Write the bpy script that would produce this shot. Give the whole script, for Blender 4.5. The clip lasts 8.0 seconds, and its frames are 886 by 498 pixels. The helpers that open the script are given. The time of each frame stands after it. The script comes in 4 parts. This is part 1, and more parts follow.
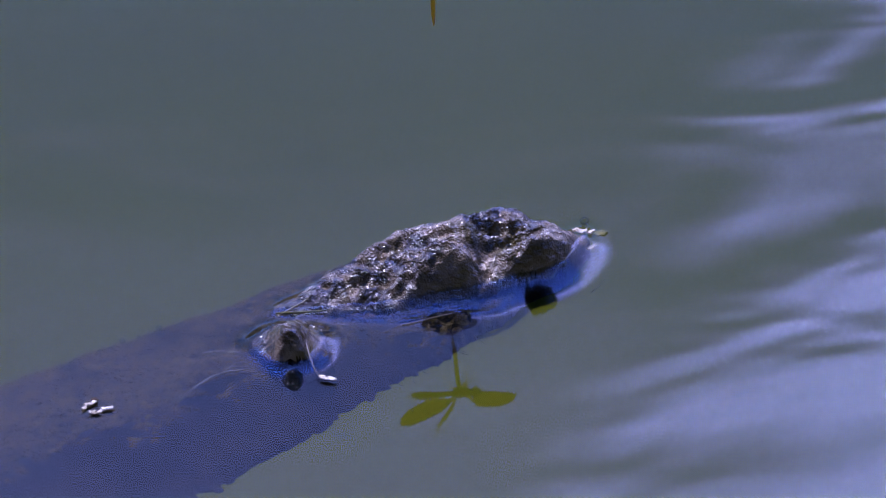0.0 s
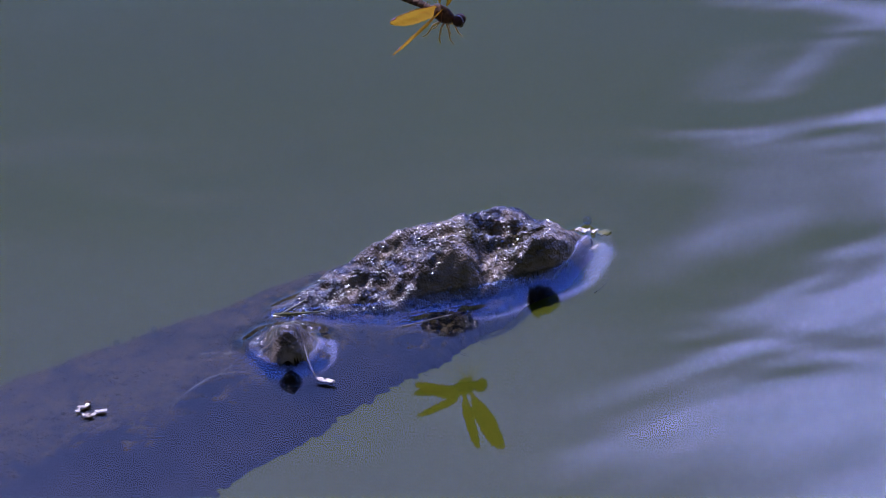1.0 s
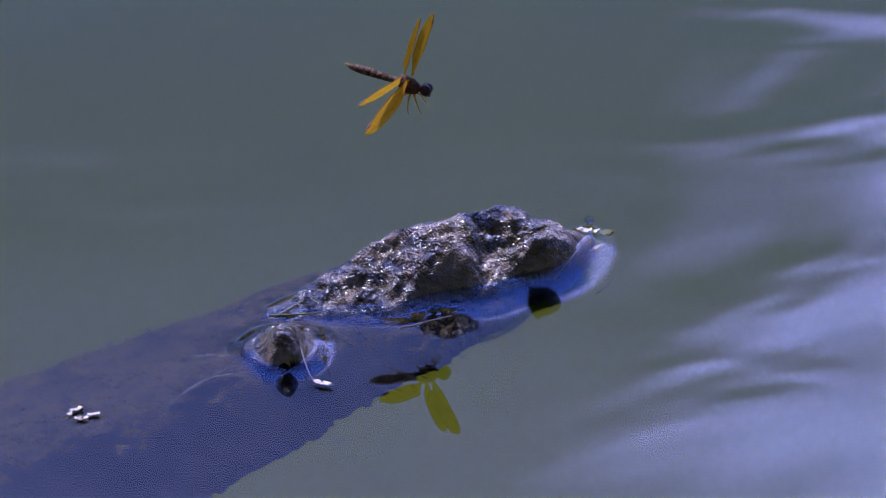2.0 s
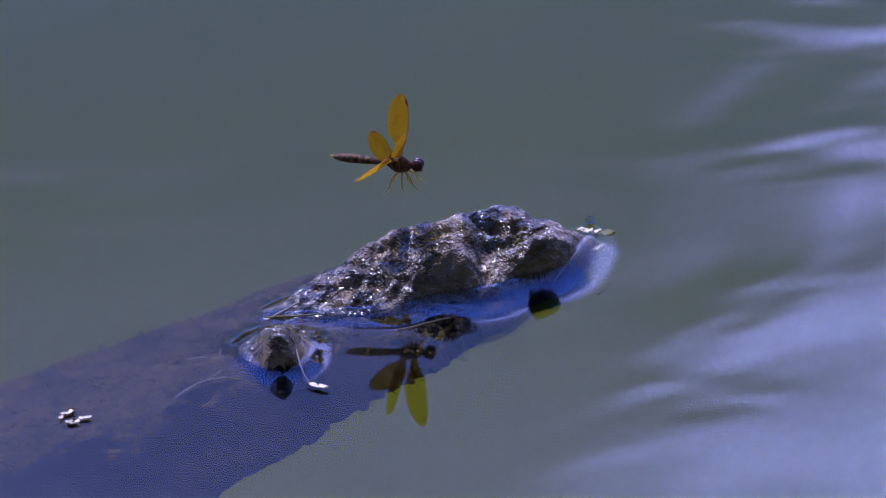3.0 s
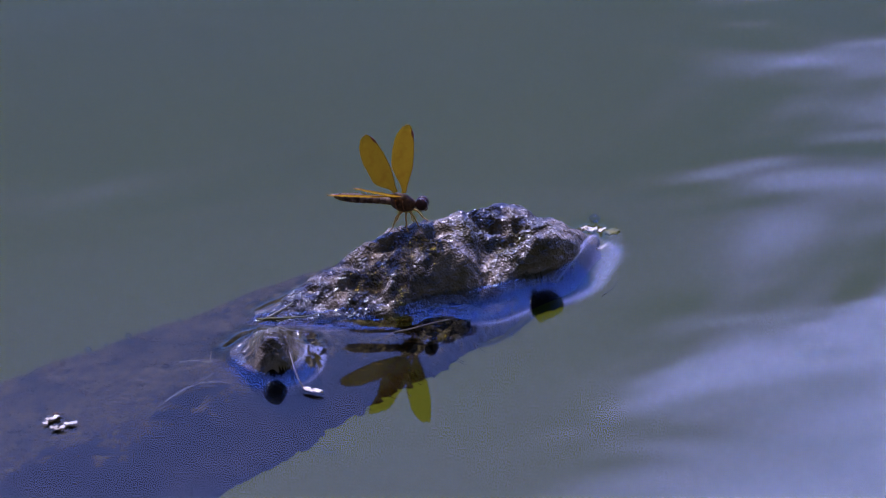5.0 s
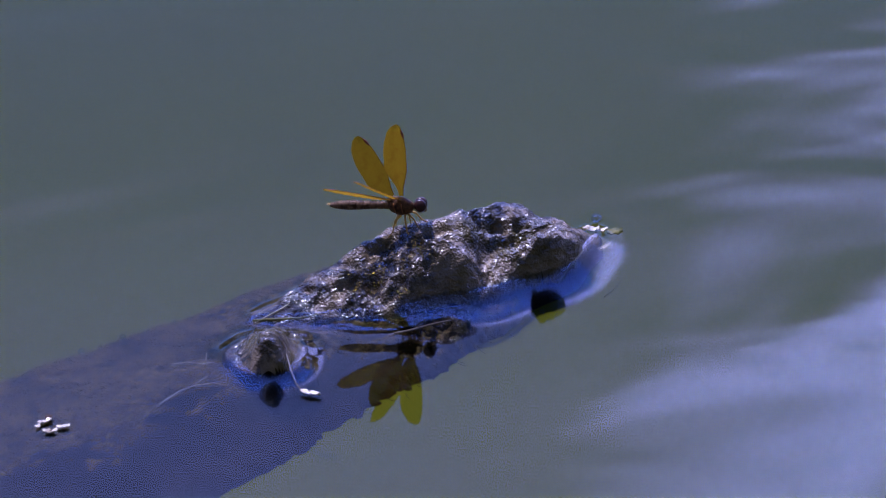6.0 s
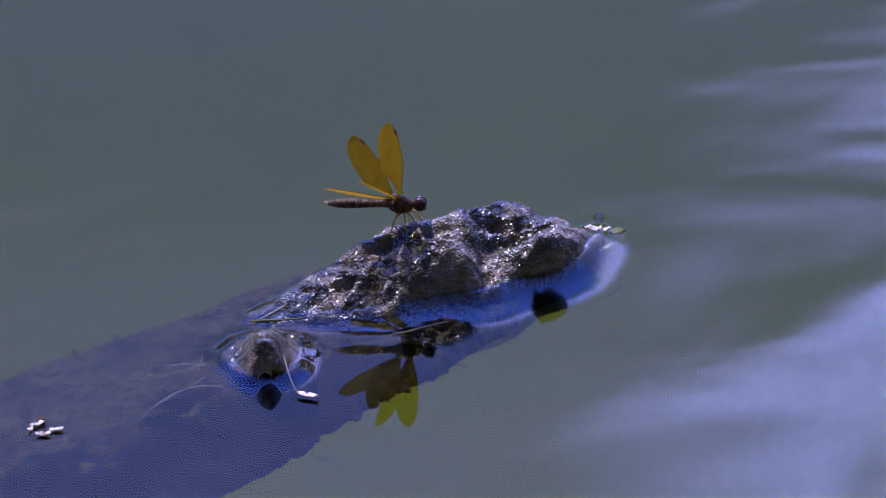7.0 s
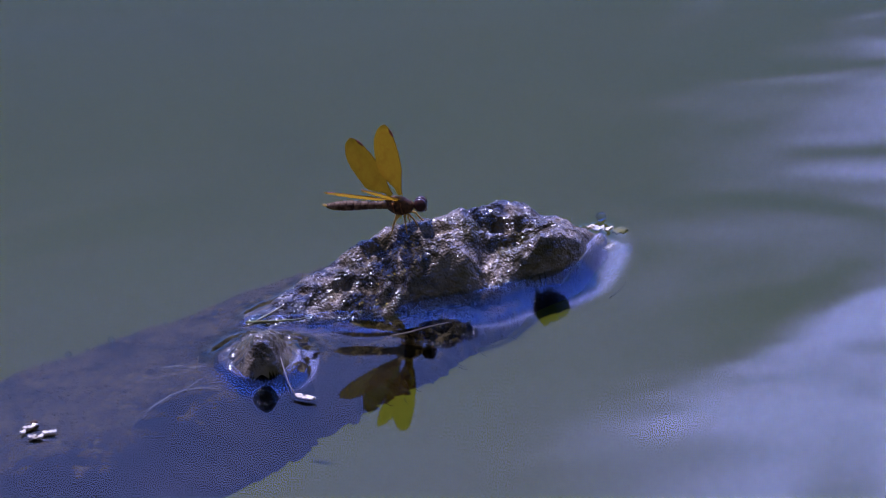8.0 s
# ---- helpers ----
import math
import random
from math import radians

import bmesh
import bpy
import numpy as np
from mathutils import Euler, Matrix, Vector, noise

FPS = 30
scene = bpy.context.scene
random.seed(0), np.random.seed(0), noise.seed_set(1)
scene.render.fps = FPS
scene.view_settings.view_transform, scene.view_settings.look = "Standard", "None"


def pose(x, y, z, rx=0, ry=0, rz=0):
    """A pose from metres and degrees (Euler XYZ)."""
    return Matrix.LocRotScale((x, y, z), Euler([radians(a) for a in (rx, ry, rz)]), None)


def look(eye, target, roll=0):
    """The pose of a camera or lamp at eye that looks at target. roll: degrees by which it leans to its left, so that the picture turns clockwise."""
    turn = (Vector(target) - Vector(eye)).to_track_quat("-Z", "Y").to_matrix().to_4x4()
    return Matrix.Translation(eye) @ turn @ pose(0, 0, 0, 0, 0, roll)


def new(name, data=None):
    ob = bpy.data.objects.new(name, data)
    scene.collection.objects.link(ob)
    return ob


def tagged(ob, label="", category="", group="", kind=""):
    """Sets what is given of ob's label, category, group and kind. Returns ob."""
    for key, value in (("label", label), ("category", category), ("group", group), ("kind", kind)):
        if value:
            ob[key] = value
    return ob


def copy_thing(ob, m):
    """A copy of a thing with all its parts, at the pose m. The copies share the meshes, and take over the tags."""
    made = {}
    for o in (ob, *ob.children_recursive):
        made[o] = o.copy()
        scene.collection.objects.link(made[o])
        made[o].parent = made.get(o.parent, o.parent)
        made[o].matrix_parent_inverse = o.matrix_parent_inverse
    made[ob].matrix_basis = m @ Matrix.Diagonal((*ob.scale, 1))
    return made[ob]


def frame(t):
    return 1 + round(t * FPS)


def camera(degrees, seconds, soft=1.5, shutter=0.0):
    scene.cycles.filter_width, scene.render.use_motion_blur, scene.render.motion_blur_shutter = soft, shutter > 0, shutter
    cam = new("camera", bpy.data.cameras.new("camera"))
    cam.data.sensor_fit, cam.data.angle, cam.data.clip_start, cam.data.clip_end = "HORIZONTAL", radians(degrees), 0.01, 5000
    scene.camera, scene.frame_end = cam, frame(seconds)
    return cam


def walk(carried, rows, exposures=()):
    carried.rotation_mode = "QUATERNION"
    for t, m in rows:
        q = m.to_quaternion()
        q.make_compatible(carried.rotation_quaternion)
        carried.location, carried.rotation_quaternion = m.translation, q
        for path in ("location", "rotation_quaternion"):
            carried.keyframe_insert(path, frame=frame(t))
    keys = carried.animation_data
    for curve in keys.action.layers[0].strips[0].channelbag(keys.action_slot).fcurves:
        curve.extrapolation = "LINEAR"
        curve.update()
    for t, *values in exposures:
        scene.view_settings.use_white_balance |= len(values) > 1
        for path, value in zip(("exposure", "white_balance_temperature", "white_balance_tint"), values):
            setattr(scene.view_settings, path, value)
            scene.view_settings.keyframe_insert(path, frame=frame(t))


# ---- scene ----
# The camera: a long lens low over a pond, drifting slowly forward.
cam = camera(10.0, 8.0, soft=1.1)
EYE0, EYE8 = Vector((0.0, -1.11879, 0.5217)), Vector((-0.00091, -0.97551, 0.44949))
AHEAD0, AHEAD8 = Vector((0.0, 0.906308, -0.422618)), Vector((0.001902, 0.908212, -0.418535))


SWAY_T = (0, 0.5, 1, 1.5, 3, 4, 6, 7, 8)
SWAY_X = (-0.12, -0.04, 0.13, 0.24, -0.11, -0.05, -0.05, 0.0, 0.06)  # milliradians
SWAY_Y = (0.09, 0.03, 0.01, -0.07, 0.05, -0.03, -0.04, -0.02, 0.05)


def camera_pose(t):
    s = t / 8
    s += 0.1446 * s * (1 - s)
    eye = EYE0.lerp(EYE8, s)
    ahead = AHEAD0.lerp(AHEAD8, s)
    sway = Vector((-np.interp(t, SWAY_T, SWAY_X), 0, np.interp(t, SWAY_T, SWAY_Y))) * 0.001
    return look(eye, eye + ahead + sway, -3.58)


walk(cam, [(t, camera_pose(t)) for t in (0, 0.5, 1, 1.5, 2, 3, 4, 5, 6, 7, 8)], [(0, 1.08, 4600, 40), (8, 1.08, 4600, 40)])

# ---- light: a clear sky with added veils of thin high cloud, the sun behind the log ----
SUN_ELEVATION, SUN_TURN = 62.0, -24.0
world = bpy.data.worlds.new("sky")
scene.world = world
world.use_nodes = True
wt = world.node_tree
wt.nodes.clear()
sky = wt.nodes.new("ShaderNodeTexSky")
sky.sky_type, sky.sun_disc = "NISHITA", False
sky.sun_elevation, sky.sun_rotation = radians(SUN_ELEVATION), radians(SUN_TURN)
sky.air_density, sky.dust_density, sky.ozone_density = 0.75, 0.05, 3.0
coord = wt.nodes.new("ShaderNodeTexCoord")
cloud = wt.nodes.new("ShaderNodeTexNoise")
cloud.inputs["Scale"].default_value = 6.0
cloud.inputs["Detail"].default_value = 6.0
wt.links.new(coord.outputs["Generated"], cloud.inputs["Vector"])
heading = wt.nodes.new("ShaderNodeSeparateXYZ")
wt.links.new(coord.outputs["Generated"], heading.inputs[0])


def sky_math(op, a, b, c=0.0):
    node = wt.nodes.new("ShaderNodeMath")
    node.operation = op
    for socket, value in zip(node.inputs, (a, b, c)):
        if isinstance(value, bpy.types.NodeSocket):
            wt.links.new(value, socket)
        else:
            socket.default_value = value
    return node.outputs[0]


def sky_span(value, a, b, lo=0.0, hi=1.0):
    node = wt.nodes.new("ShaderNodeMapRange")
    node.interpolation_type = "SMOOTHSTEP"
    for key, v in (("From Min", a), ("From Max", b), ("To Min", lo), ("To Max", hi)):
        node.inputs[key].default_value = v
    wt.links.new(value, node.inputs["Value"])
    return node.outputs[0]


# an added bank of thin cloud half way up the sky, reaching lower towards +x, with blue sky above it
# this added cloud is shaped to brighten what the water mirrors towards +x
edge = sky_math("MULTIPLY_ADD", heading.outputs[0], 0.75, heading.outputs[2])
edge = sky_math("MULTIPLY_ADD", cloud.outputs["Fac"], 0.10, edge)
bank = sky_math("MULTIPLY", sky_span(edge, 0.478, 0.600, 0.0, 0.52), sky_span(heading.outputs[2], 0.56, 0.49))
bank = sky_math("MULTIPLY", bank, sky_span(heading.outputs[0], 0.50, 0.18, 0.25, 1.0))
# an added faint band that lifts the mirrored sky over the drowned log
added_veil = sky_math("MULTIPLY", sky_span(heading.outputs[2], 0.39, 0.48, 0.0, 0.12), sky_span(heading.outputs[2], 0.57, 0.49))
bank = sky_math("MAXIMUM", bank, added_veil)


def sky_mix(amount, low, colour):
    node = wt.nodes.new("ShaderNodeMix")
    node.data_type = "RGBA"
    node.inputs[7].default_value = (*colour, 1)
    wt.links.new(amount, node.inputs[0])
    wt.links.new(low, node.inputs[6])
    return node.outputs[2]


# blue added to the upper sky ahead, to brighten what the meniscus mirrors
added_blue = sky_math("MULTIPLY", sky_span(heading.outputs[2], 0.49, 0.62, 0.0, 0.42), sky_span(heading.outputs[1], 0.20, 0.60))
added_blue = sky_math("MULTIPLY", added_blue, sky_span(heading.outputs[2], 0.95, 0.78, 0.25, 1.0))
tint = sky_mix(added_blue, sky.outputs["Color"], (14.0, 21.0, 58.0))
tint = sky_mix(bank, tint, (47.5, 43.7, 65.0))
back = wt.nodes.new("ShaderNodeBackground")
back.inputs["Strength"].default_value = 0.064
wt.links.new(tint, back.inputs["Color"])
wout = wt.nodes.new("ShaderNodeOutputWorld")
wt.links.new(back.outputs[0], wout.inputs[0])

sun_data = bpy.data.lights.new("sun", "SUN")
sun_data.energy, sun_data.angle, sun_data.color = 4.5, radians(0.55), (1.0, 0.84, 0.62)
sun = new("sun", sun_data)
toward = Vector((math.sin(radians(SUN_TURN)) * math.cos(radians(SUN_ELEVATION)), math.cos(radians(SUN_TURN)) * math.cos(radians(SUN_ELEVATION)), math.sin(radians(SUN_ELEVATION))))
sun.matrix_world = look(toward * 50, (0, 0, 0))


# ---- materials ----
class Nodes:
    """A small builder for node materials in object space, lengths in metres."""

    def __init__(self, name):
        self.mat = bpy.data.materials.new(name)
        self.mat.use_nodes = True
        self.tree = self.mat.node_tree
        self.tree.nodes.clear()
        self.out = self.add("ShaderNodeOutputMaterial")
        self.space = self.add("ShaderNodeTexCoord").outputs["Object"]

    def add(self, kind, **values):
        node = self.tree.nodes.new(kind)
        for key, value in values.items():
            self.put(node.inputs[key.replace("_", " ")], value)
        return node

    def put(self, socket, value):
        if isinstance(value, bpy.types.NodeSocket):
            self.tree.links.new(value, socket)
        else:
            socket.default_value = value

    def stretch(self, scale, turn=(0, 0, 0)):
        node = self.add("ShaderNodeMapping", Scale=scale, Rotation=turn)
        node.vector_type = "TEXTURE"
        self.put(node.inputs["Vector"], self.space)
        return node.outputs[0]

    def noise(self, scale, detail=4.0, rough=0.55, vector=None, warp=0.0):
        return self.add("ShaderNodeTexNoise", Scale=scale, Detail=detail, Roughness=rough, Distortion=warp, Vector=vector or self.space).outputs["Fac"]

    def cells(self, scale, feature="F1", vector=None):
        node = self.add("ShaderNodeTexVoronoi", Scale=scale, Vector=vector or self.space)
        node.feature = feature
        return node.outputs["Distance"]

    def span(self, value, a, b, lo=0.0, hi=1.0):
        node = self.add("ShaderNodeMapRange", Value=value, From_Min=a, From_Max=b, To_Min=lo, To_Max=hi)
        node.interpolation_type = "SMOOTHSTEP"
        return node.outputs[0]

    def math(self, op, a, b=0.0):
        node = self.add("ShaderNodeMath")
        node.operation = op
        self.put(node.inputs[0], a)
        self.put(node.inputs[1], b)
        return node.outputs[0]

    def mix(self, fac, a, b):
        node = self.add("ShaderNodeMix")
        node.data_type = "RGBA"
        self.put(node.inputs[0], fac)
        for socket, value in ((node.inputs[6], a), (node.inputs[7], b)):
            self.put(socket, value if isinstance(value, bpy.types.NodeSocket) else (*value, 1))
        return node.outputs[2]

    def bump(self, height, distance, strength=1.0, normal=None):
        node = self.add("ShaderNodeBump", Height=height, Distance=distance, Strength=strength)
        if normal:
            self.put(node.inputs["Normal"], normal)
        return node.outputs[0]

    def xyz(self):
        node = self.add("ShaderNodeSeparateXYZ")
        self.put(node.inputs[0], self.space)
        return node.outputs

    def surface(self, **values):
        shader = self.add("ShaderNodeBsdfPrincipled", **values)
        self.put(self.out.inputs["Surface"], shader.outputs[0])
        return self.mat


def water_material(name, drift=None, gloss_rough=0.018):
    """Clear water skin: mirrors by Fresnel, lets the rest through. drift: the thing with which its ripples move."""
    n = Nodes(name)
    if drift:
        x, y, z = n.xyz()
        moving = n.add("ShaderNodeTexCoord")
        moving.object = drift
        still, n.space = n.space, moving.outputs["Object"]
        swell = n.noise(12, 1.8, 0.42, n.stretch((1.35, 1.0, 1.0), (0, 0, radians(7))), 1.0)
        chop = n.noise(48, 1.0, 0.4, n.stretch((2.6, 0.9, 1.0), (0, 0, radians(10))), 0.6)
        n.space = still
        lively = n.span(n.math("ADD", x, n.math("MULTIPLY", y, -0.08)), 0.015, 0.10, 0.0, 1.0)
        lively = n.math("ADD", lively, n.math("MULTIPLY", n.span(n.noise(7, 1.0), 0.48, 0.62, 0.12, 0.5), n.span(y, -0.02, 0.06, 0.25, 1.0)))
        height = n.math("MULTIPLY", n.math("ADD", n.math("SUBTRACT", swell, 0.53), n.math("MULTIPLY", chop, 0.06)), lively)
        normal = n.bump(height, 0.0021)
    else:
        normal = n.bump(n.noise(90, 2.0), 0.00008)
    fresnel = n.add("ShaderNodeFresnel", IOR=1.333, Normal=normal)
    clear = n.add("ShaderNodeBsdfTransparent", Color=(0.97, 0.985, 0.98, 1))
    gloss = n.add("ShaderNodeBsdfGlossy", Roughness=gloss_rough, Normal=normal)
    blend = n.add("ShaderNodeMixShader")
    n.put(blend.inputs[0], fresnel.outputs[0])
    n.put(blend.inputs[1], clear.outputs[0])
    n.put(blend.inputs[2], gloss.outputs[0])
    n.put(n.out.inputs["Surface"], blend.outputs[0])
    return n.mat


def murk_material():
    n = Nodes("water_murk")
    tone = n.mix(n.span(n.noise(9, 3.0), 0.3, 0.7), (0.0298, 0.0330, 0.0012), (0.0328, 0.0370, 0.0016))
    return n.surface(Base_Color=n.mix(n.span(n.noise(60, 4.0), 0.35, 0.7), tone, (0.0318, 0.0350, 0.0014)), Roughness=1.0, Specular_IOR_Level=0.0)


def bark_material(name, moss, relief):
    """Wet, crusted bark: nearly black, granular and glossy."""
    n = Nodes(name)
    big = n.noise(110, 5.0, 0.6, warp=0.5)
    base = n.mix(n.span(big, 0.40, 0.62), (0.016, 0.013, 0.009), (0.125, 0.098, 0.066))
    base = n.mix(n.span(n.noise(75, 3.0), moss, moss + 0.14, 0, 0.85), base, (0.050, 0.040, 0.006))
    base = n.mix(n.span(n.noise(420, 3.0), 0.55, 0.75, 0, 0.5), base, (0.085, 0.066, 0.045))
    # crumbs of crust at three sizes, each with its own small glint
    patchy = n.span(n.noise(170, 2.0), 0.40, 0.62, 0.3, 1.2)
    crumbs = n.math("MULTIPLY", n.noise(640, 3.0, 0.60, warp=0.6), patchy)
    beads = n.math("MULTIPLY", n.cells(1900, "F1"), -0.22)
    grain = n.math("ADD", n.math("ADD", crumbs, beads), n.math("MULTIPLY", n.noise(300, 2.0, 0.5), 0.9))
    normal = n.bump(grain, relief, 1.0)
    return n.surface(Base_Color=base, Roughness=n.span(n.noise(350, 3.0), 0.35, 0.65, 0.08, 0.22), Normal=normal, Specular_IOR_Level=0.5)


def sodden_shade_material():
    """Bare sodden wood; its near-black colour also stands in for underwater shade."""
    n = Nodes("sodden_shaded_wood")
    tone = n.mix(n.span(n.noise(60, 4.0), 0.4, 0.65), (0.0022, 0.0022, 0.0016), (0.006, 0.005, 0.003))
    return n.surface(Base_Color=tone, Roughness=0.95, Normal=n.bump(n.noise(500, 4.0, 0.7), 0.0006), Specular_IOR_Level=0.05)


def drowned_material():
    """Brown silt and algae in shreds."""
    n = Nodes("brown_silt_coat")
    shreds = n.noise(520, 6.0, 0.75, n.stretch((1.7, 0.8, 1.0), (0, 0, radians(32))), 0.8)
    coat = n.mix(n.span(shreds, 0.40, 0.62), (0.010, 0.008, 0.003), (0.044, 0.034, 0.011))
    coat = n.mix(n.span(n.noise(1100, 3.0, 0.6), 0.57, 0.68, 0, 0.7), coat, (0.110, 0.088, 0.042))
    coat = n.mix(n.span(n.noise(60, 4.0, 0.6), 0.50, 0.64, 0, 0.5), coat, (0.007, 0.006, 0.002))
    normal = n.bump(n.noise(600, 4.0, 0.7), 0.0014, 1.0)
    return n.surface(Base_Color=coat, Roughness=0.95, Normal=normal, Specular_IOR_Level=0.05)


def plain_material(name, a, b, scale, rough=0.5, bump=0.0, spec=0.5):
    n = Nodes(name)
    tone = n.mix(n.span(n.noise(scale, 4.0), 0.35, 0.65), a, b)
    values = dict(Base_Color=tone, Roughness=rough, Specular_IOR_Level=spec)
    if bump:
        values["Normal"] = n.bump(n.noise(scale * 1.5, 3.0), bump)
    return n.surface(**values)


def wing_material(name):
    """Amber wing skin: light passes, a fine net of veins, a waxy shine."""
    n = Nodes(name)
    cells = n.cells(1500, "DISTANCE_TO_EDGE", n.stretch((1.8, 1.0, 1.0)))
    vein = n.span(cells, 0.02, 0.09, 1.0, 0.0)
    stain = n.span(n.noise(330, 2.0), 0.55, 0.70, 0, 0.5)
    tint = n.mix(stain, (0.35, 0.200, 0.001), (0.27, 0.125, 0.001))
    tint = n.mix(n.math("MULTIPLY", vein, 0.25), tint, (0.28, 0.09, 0.008))
    normal = n.bump(n.noise(700, 2.0), 0.00015)
    body = n.add("ShaderNodeBsdfDiffuse", Color=tint)
    glow = n.add("ShaderNodeBsdfTranslucent", Color=tint)
    clear = n.add("ShaderNodeBsdfTransparent", Color=(0.52, 0.43, 0.015, 1))
    shine = n.add("ShaderNodeBsdfGlossy", Roughness=0.30, Normal=normal, Color=(1, 0.95, 0.9, 1))
    ab = n.add("ShaderNodeMixShader", Fac=0.30)
    n.put(ab.inputs[1], body.outputs[0])
    n.put(ab.inputs[2], glow.outputs[0])
    abc = n.add("ShaderNodeMixShader", Fac=0.46)
    n.put(abc.inputs[1], ab.outputs[0])
    n.put(abc.inputs[2], clear.outputs[0])
    full = n.add("ShaderNodeMixShader", Fac=0.002)
    n.put(full.inputs[1], abc.outputs[0])
    n.put(full.inputs[2], shine.outputs[0])
    n.put(n.out.inputs["Surface"], full.outputs[0])
    return n.mat


RIPPLES = tagged(new("ripple_drift"), kind="structure")
WATER = water_material("pond_water", RIPPLES)
BUBBLE = water_material("bubble_film", None, 0.04)
MURK = murk_material()
BARK = bark_material("wet_bark", 0.54, 0.00115)
MOSSY = bark_material("mossy_wet_bark", 0.42, 0.0007)
DROWNED = drowned_material()
SODDEN_SHADE = sodden_shade_material()
SCREEN_GREEN = plain_material("dark_green_screen", (0.012, 0.020, 0.008), (0.035, 0.050, 0.018), 0.5, 0.9)
ALGAE = plain_material("green_algae", (0.035, 0.040, 0.004), (0.080, 0.075, 0.006), 500, 0.6, 0.0002, 0.2)
PALE = plain_material("bleached_leaf", (0.26, 0.22, 0.15), (0.52, 0.47, 0.38), 700, 0.2, 0.0004)
STRAW = plain_material("dry_fibre", (0.05, 0.038, 0.02), (0.11, 0.085, 0.045), 900, 0.4)
VEIN = plain_material("wing_vein", (0.10, 0.035, 0.004), (0.18, 0.07, 0.006), 900, 0.5, 0.0, 0.2)
MEMBRANE = wing_material("amber_membrane")
STIGMA = plain_material("dark_red_stigma", (0.10, 0.012, 0.02), (0.20, 0.02, 0.02), 900, 0.4)
CHITIN = plain_material("brown_chitin", (0.016, 0.007, 0.003), (0.090, 0.042, 0.014), 1000, 0.6, 0.0001, 0.15)
CHITIN_DARK = plain_material("dark_chitin", (0.022, 0.011, 0.006), (0.120, 0.075, 0.045), 800, 0.65, 0.0001, 0.12)
EYE_SHELL = plain_material("eye_shell", (0.018, 0.009, 0.009), (0.040, 0.018, 0.016), 600, 0.24, 0.0, 0.22)
LEG_AMBER = plain_material("amber_leg", (0.38, 0.21, 0.02), (0.50, 0.30, 0.03), 1500, 0.35)


# ---- mesh helpers ----
def part(name, bm, material, parent=None, label="", smooth=True):
    data = bpy.data.meshes.new(name)
    bm.to_mesh(data)
    bm.free()
    data.materials.append(material)
    if smooth:
        data.shade_smooth()
    ob = new(name, data)
    ob.parent = parent
    return tagged(ob, label)


def sheet(name, material, xs, ys, zs, parent=None, label="", floor=-1e9):
    """A grid mesh over xs and ys with the heights zs, without the faces that lie below floor."""
    gx, gy = np.meshgrid(xs, ys)
    verts = np.stack([gx, gy, zs], -1).reshape(-1, 3)
    w = len(xs)
    a = (np.arange(len(ys) - 1)[:, None] * w + np.arange(w - 1)).reshape(-1)
    faces = np.stack([a, a + 1, a + w + 1, a + w], 1)
    faces = faces[(verts[faces, 2].max(1) > floor) & (verts[faces, 2].min(1) > -0.5)]
    used, faces = np.unique(faces, return_inverse=True)
    data = bpy.data.meshes.new(name)
    data.from_pydata(verts[used].tolist(), [], faces.reshape(-1, 4).tolist())
    data.materials.append(material)
    data.shade_smooth()
    ob = new(name, data)
    ob.parent = parent
    return tagged(ob, label)


def tube(bm, points, radii, sides=8, squash=1.0, caps=True):
    """A closed tube along points, with a radius at each."""
    points = [Vector(p) for p in points]
    rings = []
    for i, p in enumerate(points):
        ahead = (points[min(i + 1, len(points) - 1)] - points[max(i - 1, 0)]).normalized()
        side = ahead.cross(Vector((0, 0, 1)))
        side = side.normalized() if side.length > 1e-6 else Vector((0, 1, 0))
        up = side.cross(ahead)
        rings.append([bm.verts.new(p + (side * math.cos(k * math.tau / sides) + up * squash * math.sin(k * math.tau / sides)) * radii[i]) for k in range(sides)])
    for a, b in zip(rings, rings[1:]):
        for k in range(sides):
            bm.faces.new((a[k], a[(k + 1) % sides], b[(k + 1) % sides], b[k]))
    if caps:
        bm.faces.new(rings[0][::-1])
        bm.faces.new(rings[-1])
    return bm


def ball(bm, centre, radii, turn=None, u=16, v=10):
    m = Matrix.Translation(centre) @ (turn or Matrix.Identity(4)) @ Matrix.Diagonal((*radii, 1))
    bmesh.ops.create_uvsphere(bm, u_segments=u, v_segments=v, radius=1, matrix=m)
    return bm


def lattice(seed, x, y, size):
    """Smooth value noise from 0 to 1 at the plan points x, y, with cells of that size."""
    rng = np.random.RandomState(seed)
    table = rng.rand(256, 256)
    u, v = np.asarray(x) / size + 97.3, np.asarray(y) / size + 61.7
    i, j = np.floor(u).astype(int), np.floor(v).astype(int)
    f, g = u - i, v - j
    f, g = f * f * (3 - 2 * f), g * g * (3 - 2 * g)
    t = lambda a, b: table[a % 256, b % 256]
    return (t(i, j) * (1 - f) + t(i + 1, j) * f) * (1 - g) + (t(i, j + 1) * (1 - f) + t(i + 1, j + 1) * f) * g


def rough(seed, x, y, size, octaves=4, fade=0.5):
    total, weight = 0.0, 0.0
    for k in range(octaves):
        total = total + fade**k * lattice(seed + k, x, y, size / 2**k)
        weight += fade**k
    return total / weight - 0.5


def soft_step(v, a, b):
    s = np.clip((v - a) / (b - a), 0, 1)
    return s * s * (3 - 2 * s)


MM = 0.001


# ---- setting: murk sheet, water, added screen ----
def murk_depth(x):
    """Depth of the murk sheet below the water, in mm, at x mm: shallowest towards +x."""
    return np.interp(x, (-170, -40, 0, 12, 22, 35), (13, 12, 9.5, 7.0, 4.0, 3.6))


